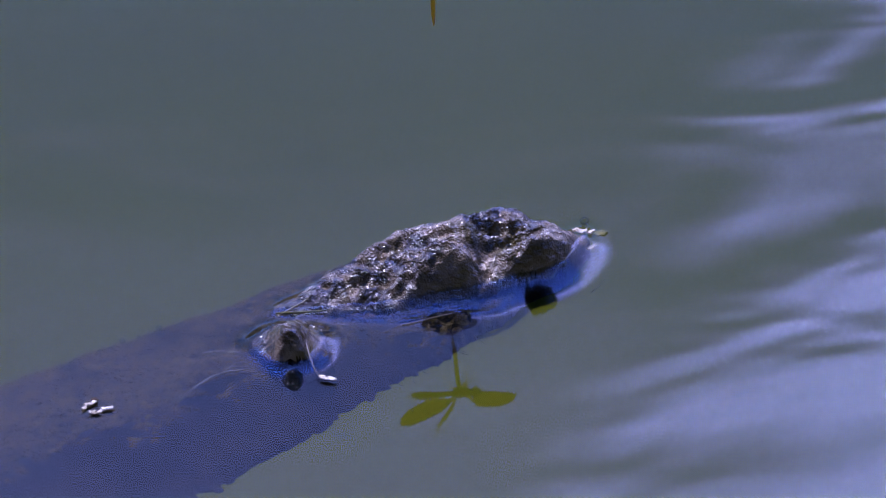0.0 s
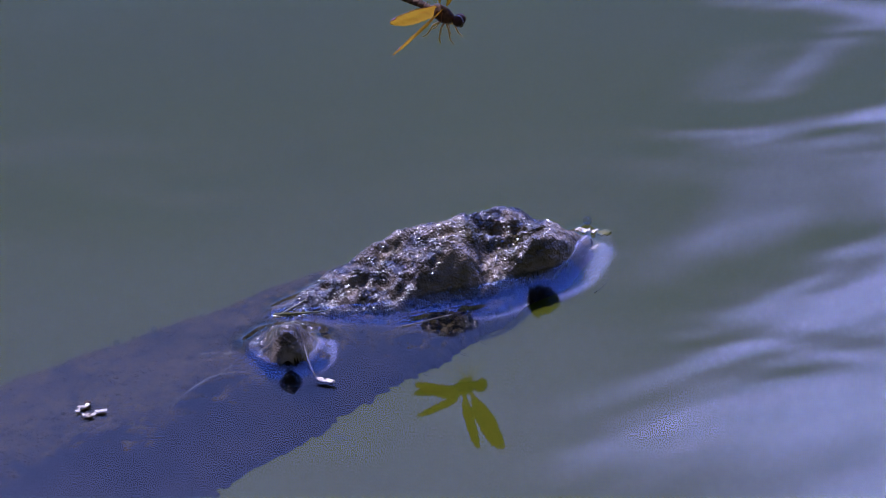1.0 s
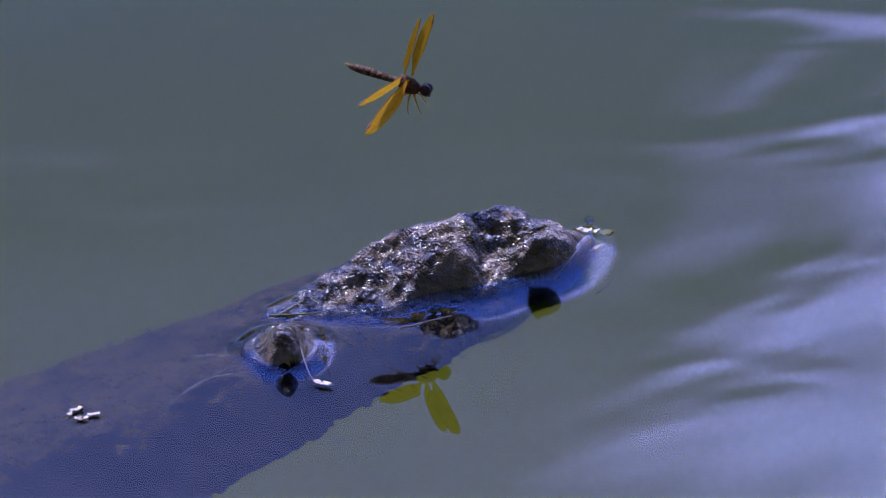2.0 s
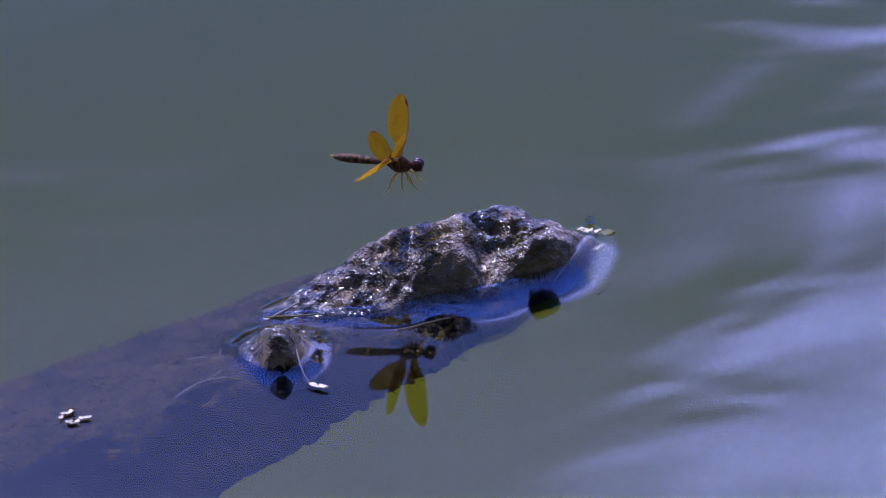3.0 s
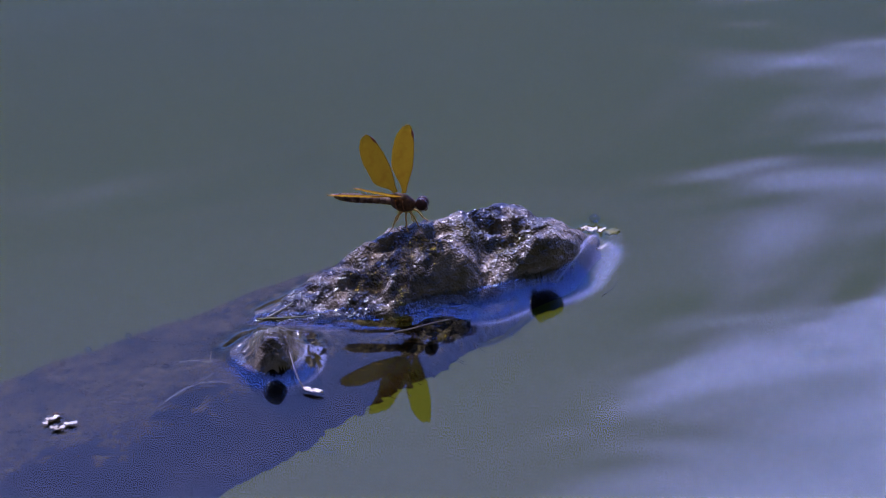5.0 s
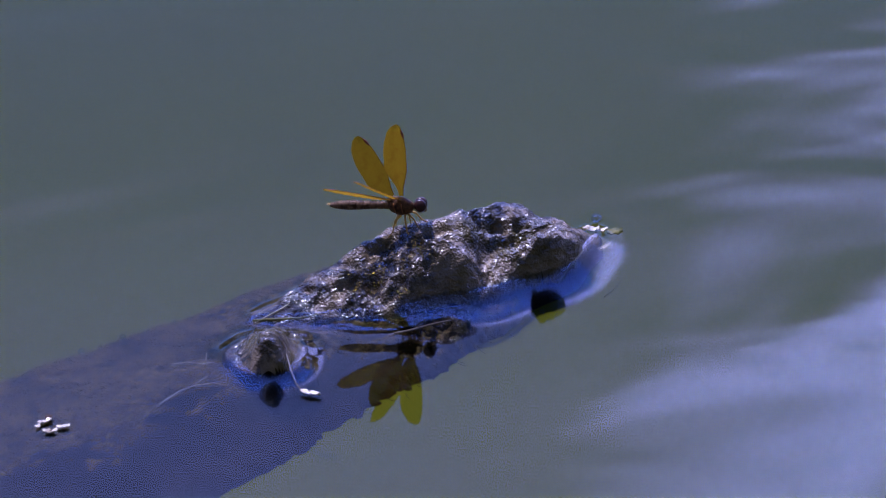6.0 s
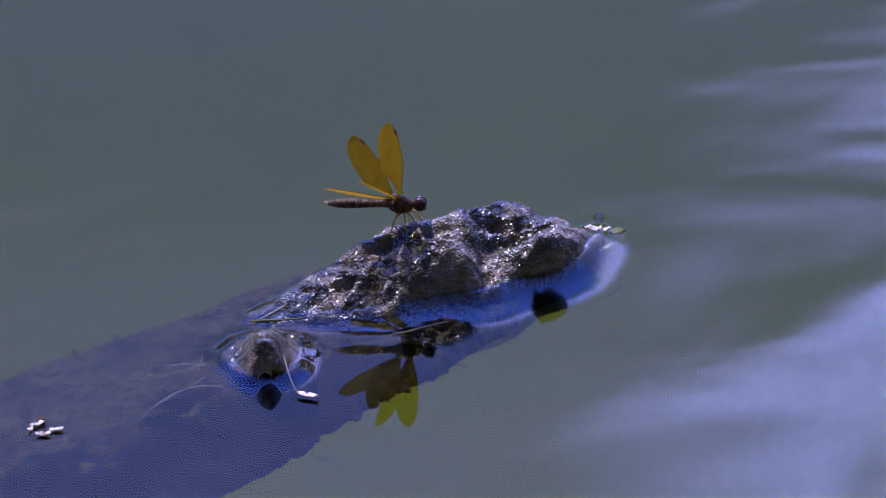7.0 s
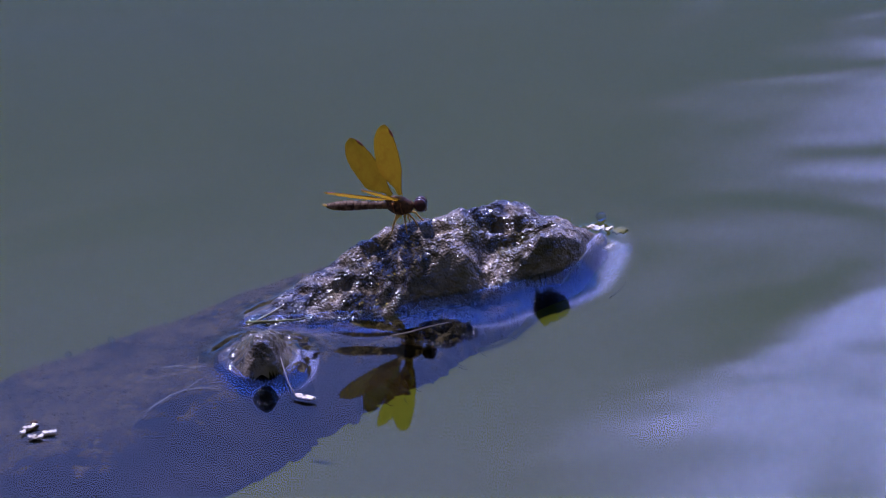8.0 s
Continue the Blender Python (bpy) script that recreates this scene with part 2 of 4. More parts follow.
# a sheet just under the surface stands in for light scattered by murky water
def murk_sheet():
    near = np.linspace(-0.5, 0.5, 201)
    steps = np.array([0.6, 1, 3, 10, 40, 150, 600])
    xs = np.concatenate([-steps[::-1], near, steps])
    gx, gy = np.meshgrid(xs, xs)
    z = -murk_depth(gx / MM) * MM + rough(11, gx / MM, gy / MM, 40) * 0.0016
    tagged(sheet("murk_sheet", MURK, xs, xs, z), "grey-green sheet standing in for the murk in the water", "pond bed", kind="structure")


def sky_screen():
    """An unseen tree-like ring added all round; it cuts the sky light behind the camera."""
    far, count = 70.0, 2400
    bm = bmesh.new()
    rows = []
    for i in range(count + 1):
        a = math.tau * i / count
        jag = 0.9 * noise.noise((a * 14, 0, 1)) + 0.8 * noise.noise((a * 45, 2, 0)) + 0.7 * noise.noise((a * 130, 5, 0)) + 0.5 * noise.noise((a * 380, 8, 0))
        top = far * math.tan(radians(screen_rise(a) + jag))
        row = []
        for k in range(6):
            h = k / 5
            r = far * (1 + 0.05 * h + 0.025 * noise.noise((a * 60, h * 6, 3)))
            row.append(bm.verts.new((math.sin(a) * r, math.cos(a) * r, -0.4 + (top * r / far + 0.4) * h)))
        rows.append(row)
    for a, b in zip(rows, rows[1:]):
        for k in range(5):
            bm.faces.new((a[k], a[k + 1], b[k + 1], b[k]))
    tagged(part("backdrop_screen", bm, SCREEN_GREEN), "unseen dark green ring added to shut out sky light behind the camera", "trees", kind="structure")


def screen_rise(a):
    """Height of the added ring's top in degrees above the water, by bearing; highest behind the camera."""
    off = math.degrees(a if a < math.pi else a - math.tau)
    return 6.0 + 47.0 * min(1, max(0, (abs(off) - 60) / 50))


murk_sheet()
sky_screen()


# ---- the sunken log: a drowned trunk with a bark crest and a knob out of the water (mm) ----
CREST_X = (-39.5, -34.3, -29.6, -25.0, -20.3, -15.7, -11.0, -7.6, -3.5, 2.9, 6.5, 10.0, 13.5, 18.3, 21.9, 26.7, 30.3, 33.6, 36.0)
FRONT_Y = (-35.9, -36.4, -36.2, -36.2, -34.8, -34.8, -34.0, -33.2, -30.0, -28.1, -27.3, -26.5, -25.1, -20.1, -18.2, -15.4, -11.3, -1.3, 4.0)
RIDGE_H = (0.3, 2.2, 4.2, 5.7, 7.1, 9.4, 10.9, 11.7, 13.0, 14.2, 14.3, 12.5, 11.9, 10.4, 8.9, 7.2, 5.1, 1.6, 0.4)
RIDGE_D = (0.8, 3.9, 7.4, 10.1, 12.8, 15.7, 18.4, 18.2, 13.8, 12.9, 15.5, 21.6, 22.1, 19.4, 16.7, 13.6, 9.7, 4.3, 3.0)
BROW_H = (0.1, 0.8, 1.5, 2.2, 3.0, 4.0, 4.6, 5.4, 9.0, 10.4, 9.4, 4.6, 4.6, 7.6, 9.4, 8.8, 5.6, 1.0, 0.2)  # top of the steep lower face
BROW_D = (0.3, 1.4, 2.6, 3.4, 4.4, 5.0, 5.4, 5.0, 5.2, 5.2, 5.4, 5.6, 5.2, 2.6, 1.7, 1.6, 1.8, 1.6, 1.0)


def drawn(x, y):
    """Where a plan point (mm) lies on the log's own drawing, whose axes stand a little askew to the world's."""
    return 0.9981 * x + -0.0256 * y + 0.462, 0.1436 * x + 0.9978 * y + -0.101


def laid(x, y):
    """The plan point (mm) of a point of the log's drawing."""
    return 0.9982 * x + 0.0256 * y + -0.459, -0.1436 * x + 0.9985 * y + 0.165


def dent(x, y, cx, cy, rx, ry, turn=0.0):
    """1 in the middle of an oval, falling to 0 outside it."""
    c, s = math.cos(radians(turn)), math.sin(radians(turn))
    u, v = ((x - cx) * c + (y - cy) * s) / rx, (-(x - cx) * s + (y - cy) * c) / ry
    return np.exp(-((u * u + v * v) ** 2))


def crust_height(x, y):
    """Height in mm of the bark crust that stands out of the water."""
    x, y = drawn(x, y)
    front, top, reach, brow_h, brow_d = (np.interp(x, CREST_X, table) for table in (FRONT_Y, RIDGE_H, RIDGE_D, BROW_H, BROW_D))
    d = y - front + 0.9 * rough(35, x, y, 4.0, 3)
    face = brow_h * np.sin(np.clip(d / brow_d, 0, 1) * math.pi / 2) ** 0.9
    s = np.clip((d - brow_d) / np.maximum(reach - brow_d, 0.5), 0, 1)
    back = (d - reach) / (3.0 + 0.6 * top)
    z = np.where(d < brow_d, face, brow_h + (top - brow_h) * (0.55 * s + 0.45 * np.sin(s * math.pi / 2)))
    z = np.where(back > 0, top * np.cos(np.clip(back, 0, 1) * math.pi / 2), z)
    z = np.where(d < 0, 2.5 * d, z)
    z = np.where(back > 1, -7.0 * (back - 1), z)
    ends = np.maximum(-39.8 - x, x - 35.5)
    z = np.where(ends > 0, np.minimum(z, -4.0 * ends), z)
    above = soft_step(z, 0.0, 3.0)
    inner = soft_step(d, 0.0, 3.0) * (1 - 0.6 * np.exp(-(((d - reach) / 3.5) ** 2)))
    z = z + above * inner * (rough(3, x * 0.8 + y * 0.5, y - x * 0.3, 7.0, 2) * 3.0 + rough(21, x, y, 3.0, 3) * 3.8)
    z = z + (0.25 + 0.75 * above) * rough(31, x, y, 1.2, 2) * 0.8
    z = z - above * 4.6 * dent(x, y, 14.0, -9.0, 6.2, 3.0, 8)  # a deep hollow under the highest edge
    z = z + above * 1.2 * dent(x, y, 9.5, -14.0, 5.0, 2.4, 20)
    z = z - above * 2.0 * dent(x, y, 18.0, -13.0, 6.0, 1.5, 26)
    z = z - above * 2.2 * dent(x, y, -11.5, -19.5, 4.6, 2.0, 28)
    z = z - above * 1.4 * dent(x, y, -17.0, -28.0, 6.0, 1.5, 20)
    z = z - above * 1.6 * dent(x, y, -1.0, -19.5, 5.5, 1.6, 24)
    return np.minimum(z, np.maximum(np.maximum(top, brow_h) * 1.1 + 0.6, 0.4))


def knob_height(x, y):
    """Height in mm of the knob: a low wet plate and a stub with a sheer front."""
    x, y = drawn(x, y)
    u, v = (x + 35.4) / 9.2, (y + 54.2) / 10.2
    r = np.sqrt(u * u + v * v) * (1 + 0.35 * rough(41, x, y, 7.0, 2))
    plate = 2.2 * (1 - r**3)
    plate = np.where(plate < 0, 5 * plate, plate)
    front = y + 65.0 + 0.7 * rough(45, x, 0 * y, 3.0, 2)
    lean = np.interp(front, (-1, 0, 1.5, 3.4, 6, 10, 15, 20), (0, 0, 0.62, 0.93, 1.0, 0.72, 0.3, 0))
    side = np.abs(x + 35.1 + 0.5 * rough(49, x, y, 3.0, 2)) / (3.2 + 0.10 * np.clip(front, 0, 14))
    z = plate + 6.6 * lean * np.exp(-(side**3.2)) + 1.2 * dent(x, y, -33.5, -46.6, 7.0, 1.6, 4)
    above = soft_step(z, -0.5, 3.0)
    return np.maximum(z + above * rough(43, x, y, 3.0, 3) * 1.5 + rough(47, x, y, 1.0, 2) * 0.5, -4.5)


# the coat ends at the lit edge; the flank below is blackened for shade
REAR_X, REAR_Y = (-170, -102.5, -77.5, -51.7, -38.6, -20, 0, 20, 33), (-132, -75.5, -53.5, -33.0, -19.6, -7, 3, 11, 12)
EDGE_X, EDGE_Y = (-170, -86, -75, -66, -59, -54, -46, -40, -30, -20, 0, 15, 33), (-170, -95, -90, -84, -76, -67, -61, -58, -47, -38, -31, -26, -10)
FOOT_X, FOOT_Y = (-170, -55, -43, -30, -20, -11, -3.6, 6.3, 14.6, 18.5, 22.8, 27.3, 33), (-265, -107, -91.5, -76, -63.5, -53.5, -45.8, -35, -28.0, -21.0, -13.0, -5.0, 0)


def trunk_height(x, y):
    """Height in mm of the drowned trunk: a broad back just under the water and a long flank."""
    x, y = drawn(x, y)
    jag = rough(51, x, y, 11.0, 4) * 9.0 + rough(54, x, y, 2.0, 2) * 5.0
    rear, edge, foot = np.interp(x, REAR_X, REAR_Y), np.interp(x, EDGE_X, EDGE_Y), np.interp(x, FOOT_X, FOOT_Y) + jag
    bottom = -murk_depth(x)
    z = -1.0 - 1.4 * np.clip((rear - y) / (rear - edge), 0, 1)
    z = z + (bottom + 2.4) * np.clip((edge - y) / np.maximum(edge - foot, 1.0), 0, 1)
    z = z - 2.5 * np.maximum(foot - y, 0) - 1.3 * np.maximum(y - rear - rough(57, x, 0 * y, 8.0, 4) * 5.0, 0)
    z = z - 0.9 * np.maximum(x - 31, 0)
    z = z + (0.9 + rough(53, x, y, 6.0, 4) * 1.2) * np.clip((y - foot) / 4, 0, 1)
    return np.maximum(np.minimum(z, -0.45), -34)


def coat_height(x, y):
    """The coat of silt and algae on the trunk's back, torn into shreds; far below where there is none."""
    x, y = drawn(x, y)
    edge = np.interp(x, EDGE_X, EDGE_Y)
    u, v = x * 0.8 + y * 0.6, -x * 0.6 + y * 0.8
    cover = rough(61, u * 0.6, v * 1.3, 2.8, 5, 0.85) * 2.9 + np.clip((y - edge + 3) / 14, -1.2, 0.32)
    z = trunk_height(*laid(x, y)) + 0.15 + np.clip(cover, -0.7, 0.5) * 1.7 + rough(59, x, y, 1.3, 2) * 0.6
    return np.where(cover > -0.6, np.minimum(z, -0.25), -1000)


def sunken_log():
    log = tagged(new("sunken_log"), "sunken log with a wet crusted bark crest above the water", "log")
    xs, ys = np.arange(-170, 45.01, 0.8), np.arange(-230, 30.01, 0.8)
    gx, gy = np.meshgrid(xs, ys)
    sheet("trunk", SODDEN_SHADE, xs * MM, ys * MM, trunk_height(gx, gy) * MM, log, "drowned trunk of bare wood, blackened to stand for shade", -33 * MM)
    xs, ys = np.arange(-125, 36, 0.42), np.arange(-120, 20, 0.42)
    gx, gy = np.meshgrid(xs, ys)
    sheet("silt_coat", DROWNED, xs * MM, ys * MM, coat_height(gx, gy) * MM, log, "torn coat of brown silt and algae", -33 * MM)
    xs, ys = np.arange(-44, 38.5, 0.28), np.arange(-42, 22, 0.28)
    gx, gy = np.meshgrid(xs, ys)
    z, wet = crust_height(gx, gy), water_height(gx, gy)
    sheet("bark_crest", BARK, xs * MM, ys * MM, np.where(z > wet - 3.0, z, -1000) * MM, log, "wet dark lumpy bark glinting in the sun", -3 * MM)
    # below the water the bark is recoloured near-black and matte, without glints
    sheet("drowned_bark", SODDEN_SHADE, xs * MM, ys * MM, np.where(z < wet - 1.0, z - 0.05, -1000) * MM, log, "black drowned foot of the bark", -8 * MM)
    xs, ys = np.arange(-49, -23.5, 0.22), np.arange(-65, -34, 0.22)
    gx, gy = np.meshgrid(xs, ys)
    z, wet = knob_height(gx, gy), water_height(gx, gy)
    sheet("knob", MOSSY, xs * MM, ys * MM, np.where(z > wet - 1.0, z, -1000) * MM, log, "wet dark knob poking out of the water", -1 * MM)
    sheet("knob_foot", SODDEN_SHADE, xs * MM, ys * MM, np.where(z < wet + 0.2, z - 0.05, -1000) * MM, log, "black drowned foot of the knob", -4 * MM)
    return log


# ---- the water, drawn up where it wets the bark ----
def reach_of(x, y, field, xs, ys):
    """Distance in mm from the points x, y to the dry ground of a height field, shorter along y, where the pull of the water reaches further."""
    gx, gy = np.meshgrid(xs, ys)
    dry = field(gx, gy) > 0.3
    rim = dry & ~(np.roll(dry, 1, 0) & np.roll(dry, -1, 0) & np.roll(dry, 1, 1) & np.roll(dry, -1, 1))
    px, py = gx[rim], gy[rim]
    flat_x, flat_y = x.reshape(-1), y.reshape(-1)
    far = np.empty(flat_x.size)
    for i in range(0, far.size, 4000):
        a, b = flat_x[i : i + 4000, None], flat_y[i : i + 4000, None]
        far[i : i + 4000] = np.sqrt(((a - px) ** 2 + (0.57 * (b - py)) ** 2).min(1))
    inside = field(x, y) > 0.3
    return np.where(inside, 0, far.reshape(x.shape))


def water_height(x, y):
    """The meniscus round crest and knob: a skirt of water that rises towards the bark, in mm."""
    d = reach_of(x, y, crust_height, np.arange(-44, 38, 0.6), np.arange(-42, 22, 0.6))
    wide = np.interp(x, (-40, -20, -8, 3, 40), (3.4, 6.0, 7.4, 9.4, 9.2)) * np.interp(y + 0 * x, (-12, 8), (1, 0.62))
    z = 0.9 * np.clip(wide - d, 0, None) ** 3 / (3 * wide**2)
    d = reach_of(x, y, knob_height, np.arange(-50, -23, 0.5), np.arange(-66, -33, 0.5))
    z2 = 0.9 * np.clip(5.0 - d, 0, None) ** 3 / 75.0
    return (z**3 + z2**3) ** (1 / 3)


def water_sheet():
    steps = np.array([0.12, 0.25, 0.6, 2, 10, 40, 150, 600])
    xs = np.concatenate([-steps[::-1], np.arange(-58, 58, 0.33) * MM, steps])
    ys = np.concatenate([-steps[::-1], np.arange(-82, 40, 0.33) * MM, steps])
    gx, gy = np.meshgrid(xs, ys)
    z = np.zeros(gx.shape)
    z[8:-8, 8:-8] = water_height(gx[8:-8, 8:-8] / MM, gy[8:-8, 8:-8] / MM) * MM
    for k in range(14):  # surface tension smooths the skirt
        z[9:-9, 9:-9] += 0.22 * (z[8:-10, 9:-9] + z[10:-8, 9:-9] + z[9:-9, 8:-10] + z[9:-9, 10:-8] - 4 * z[9:-9, 9:-9])
    tagged(sheet("water", WATER, xs, ys, z), "grey-green pond water with soft ripples mirroring the sky", "water", kind="structure")


sunken_log()
water_sheet()


# ---- the dragonfly ----
def wing_outline(length, width, broad_root):
    """Half-outline of a wing from the root: x along it, leading and trailing edges."""
    points = []
    for i in range(25):
        s = math.sin(i / 24 * math.pi / 2)
        tip = math.sqrt(max(0.0, 1 - max(0.0, (s - 0.55) / 0.45) ** 2.2))
        lead = width * (0.10 + 0.24 * float(soft_step(s, 0.0, 0.42))) * tip
        trail = -width * (0.08 + 0.58 * float(soft_step(s, 0.0, 0.32 if broad_root else 0.44))) * tip
        points.append((s * length, lead, trail))
    return points


def make_wing(name, length, width, broad_root, parent):
    pts = wing_outline(length * MM, width * MM, broad_root)
    bm = bmesh.new()
    rows = []
    for x, lead, trail in pts:
        row = []
        for k in range(9):
            s = k / 8
            y = lead + (trail - lead) * s
            # pleats run along the wing, and the tip droops a little
            z = 0.00010 * math.sin(s * 9.0 + 0.6) * min(1, x / (3 * MM)) - 0.9 * x * x + 0.00006 * math.sin(x * 3100)
            row.append(bm.verts.new((x, y, z)))
        rows.append(row)
    for a, b in zip(rows, rows[1:]):
        for k in range(8):
            bm.faces.new((a[k], b[k], b[k + 1], a[k + 1]))
    wing = part(name, bm, MEMBRANE, parent, "translucent amber wing with fine veins")
    wing.data.shade_smooth()
    edge = [(x, lead, -0.9 * x * x) for x, lead, trail in pts]
    part("leading_vein", tube(bmesh.new(), edge, [0.00008 - 0.00004 * i / 24 for i in range(25)], 5), VEIN, wing, "thick brown leading vein")
    for y0, y1, reach in ((0.05, 0.03, 0.9), (-0.10, -0.22, 0.82), (-0.2, -0.42, 0.6)):
        line = [(length * MM * reach * j / 10, width * MM * (y0 * min(1, j / 4) + (y1 - y0) * j / 10), 0.00012 - 0.9 * (length * MM * reach * j / 10) ** 2) for j in range(11)]
        part("vein", tube(bmesh.new(), line, [0.000018] * 11, 4), VEIN, wing)
    spot = bmesh.new()
    ball(spot, (length * MM * 0.86, width * MM * 0.235, -0.9 * (length * MM * 0.86) ** 2), (0.0010, 0.00028, 0.00012), Matrix.Rotation(radians(-14), 4, "Z"), 10, 6)
    part("wing_spot", spot, STIGMA, wing, "dark red spot at the wing tip")
    return wing


def make_leg(parent, root, knee, ankle, toe):
    bm = bmesh.new()
    pts = [Vector(p) * MM for p in (root, knee, ankle, toe)]
    line = []
    for a, b in zip(pts, pts[1:]):
        line += [a.lerp(b, f) for f in (0, 0.25, 0.5, 0.75)]
    line.append(pts[-1])
    radii = [0.26, 0.28, 0.26, 0.22, 0.2, 0.17, 0.16, 0.15, 0.12, 0.11, 0.10, 0.09, 0.07]
    tube(bm, line, [r * MM for r in radii], 7)
    for i, p in enumerate(line[4:11]):
        for side in (-1, 1):
            tip = p + Vector((0.35 * side, 0.1, -0.28)) * MM
            tube(bm, [p, tip], [0.05 * MM, 0.015 * MM], 4)
    part("leg", bm, LEG_AMBER, parent)


def dragonfly():
    fly = tagged(new("dragonfly"), "small dragonfly with amber wings and a brown body", "dragonfly")
    bm = bmesh.new()
    ball(bm, (0.4 * MM, 0, 0), (2.9 * MM, 1.75 * MM, 2.0 * MM), Matrix.Rotation(radians(12), 4, "Y"), 24, 16)
    ball(bm, (2.1 * MM, 0, -0.1 * MM), (1.3 * MM, 1.2 * MM, 1.4 * MM), None, 16, 10)
    ball(bm, (-0.6 * MM, 0, 1.2 * MM), (2.0 * MM, 1.1 * MM, 1.0 * MM), None, 16, 10)
    for v in bm.verts:
        v.co += v.co.normalized() * 0.12 * MM * noise.noise(v.co * 900)
    thorax = part("thorax", bm, CHITIN, fly, "furry dark brown thorax")
    for side in (-1, 1):
        for x in (-0.9, 0.7):
            strip = [(x * MM + 0.25 * MM * j * 0.25, side * (1.50 + 0.32 * math.sin(j / 5 * math.pi)) * MM, (1.2 - 0.45 * j) * MM) for j in range(6)]
            part("side_stripe", tube(bmesh.new(), strip, [0.13 * MM] * 6, 6), VEIN, thorax, "dull brown stripe")
    bm = bmesh.new()
    ball(bm, (4.7 * MM, 0, 0.0), (1.1 * MM, 1.5 * MM, 1.35 * MM), None, 20, 12)
    ball(bm, (5.5 * MM, 0, -0.6 * MM), (0.6 * MM, 0.8 * MM, 0.7 * MM), None, 14, 8)
    tube(bm, [(3.0 * MM, 0, 0), (4.2 * MM, 0, 0)], [0.5 * MM, 0.5 * MM], 10)
    head = part("head", bm, CHITIN_DARK, fly)
    for side in (-1, 1):
        bm = bmesh.new()
        ball(bm, (4.75 * MM, side * 0.62 * MM, 0.30 * MM), (1.45 * MM, 1.22 * MM, 1.52 * MM), Matrix.Rotation(radians(side * 10), 4, "Z"), 24, 16)
        part("eye", bm, EYE_SHELL, head, "large glossy dark maroon compound eye")
    # abdomen: ten ringed segments, the waist narrow, the end blunt
    ends = [-2.0, -3.2, -4.6, -6.1, -7.6, -9.1, -10.6, -12.0, -13.2, -14.2, -15.0]
    girth = [0.85, 0.80, 0.82, 0.88, 0.95, 1.02, 1.05, 1.00, 0.86, 0.66, 0.35]
    abdomen = None
    for i in range(10):
        a, b = ends[i], ends[i + 1]
        line, radii = [], []
        for j in range(7):
            s = j / 6
            line.append(((a + (b - a) * s) * MM, 0, (0.10 - 0.006 * (a + (b - a) * s) ** 2 * 0.15) * MM))
            radii.append((girth[i] + (girth[i + 1] - girth[i]) * s) * MM * (0.93 if j in (0, 6) else 1.0))
        bm = tube(bmesh.new(), line, radii, 14, 1.05)
        bm_ridge = [(p[0], 0, p[2] + r * 1.02) for p, r in zip(line, radii)]
        tube(bm, bm_ridge[1:6], [0.10 * MM] * 5, 5)
        piece = part("abdomen" if abdomen is None else "segment", bm, CHITIN_DARK, fly if abdomen is None else abdomen)
        if abdomen is None:
            abdomen = tagged(piece, "dark brown ringed abdomen")
    for side in (-1, 1):
        part("tail_clasper", tube(bmesh.new(), [(-14.9 * MM, side * 0.2 * MM, 0.0), (-15.8 * MM, side * 0.34 * MM, 0.25 * MM)], [0.16 * MM, 0.06 * MM], 6), LEG_AMBER, abdomen)
    for side in (-1, 1):
        make_leg(fly, (2.0, side * 0.6, -1.5), (3.3, side * 1.6, -2.3), (4.5, side * 2.2, -4.2), (5.8, side * 2.4, -5.0))
        make_leg(fly, (1.4, side * 0.6, -1.7), (1.6, side * 2.2, -2.4), (1.9, side * 2.6, -5.0), (2.6, side * 2.8, -6.0))
        make_leg(fly, (0.6, side * 0.6, -1.7), (-0.6, side * 2.0, -2.6), (-1.3, side * 2.3, -5.2), (-2.3, side * 2.5, -6.6))
    wings = [make_wing("fore_wing", 16.8, 4.8, False, fly), make_wing("hind_wing", 15.2, 5.1, True, fly)]
    wings += [make_wing("fore_wing", 16.8, 4.8, False, fly), make_wing("hind_wing", 15.2, 5.1, True, fly)]
    return fly, wings


FLY, WINGS = dragonfly()


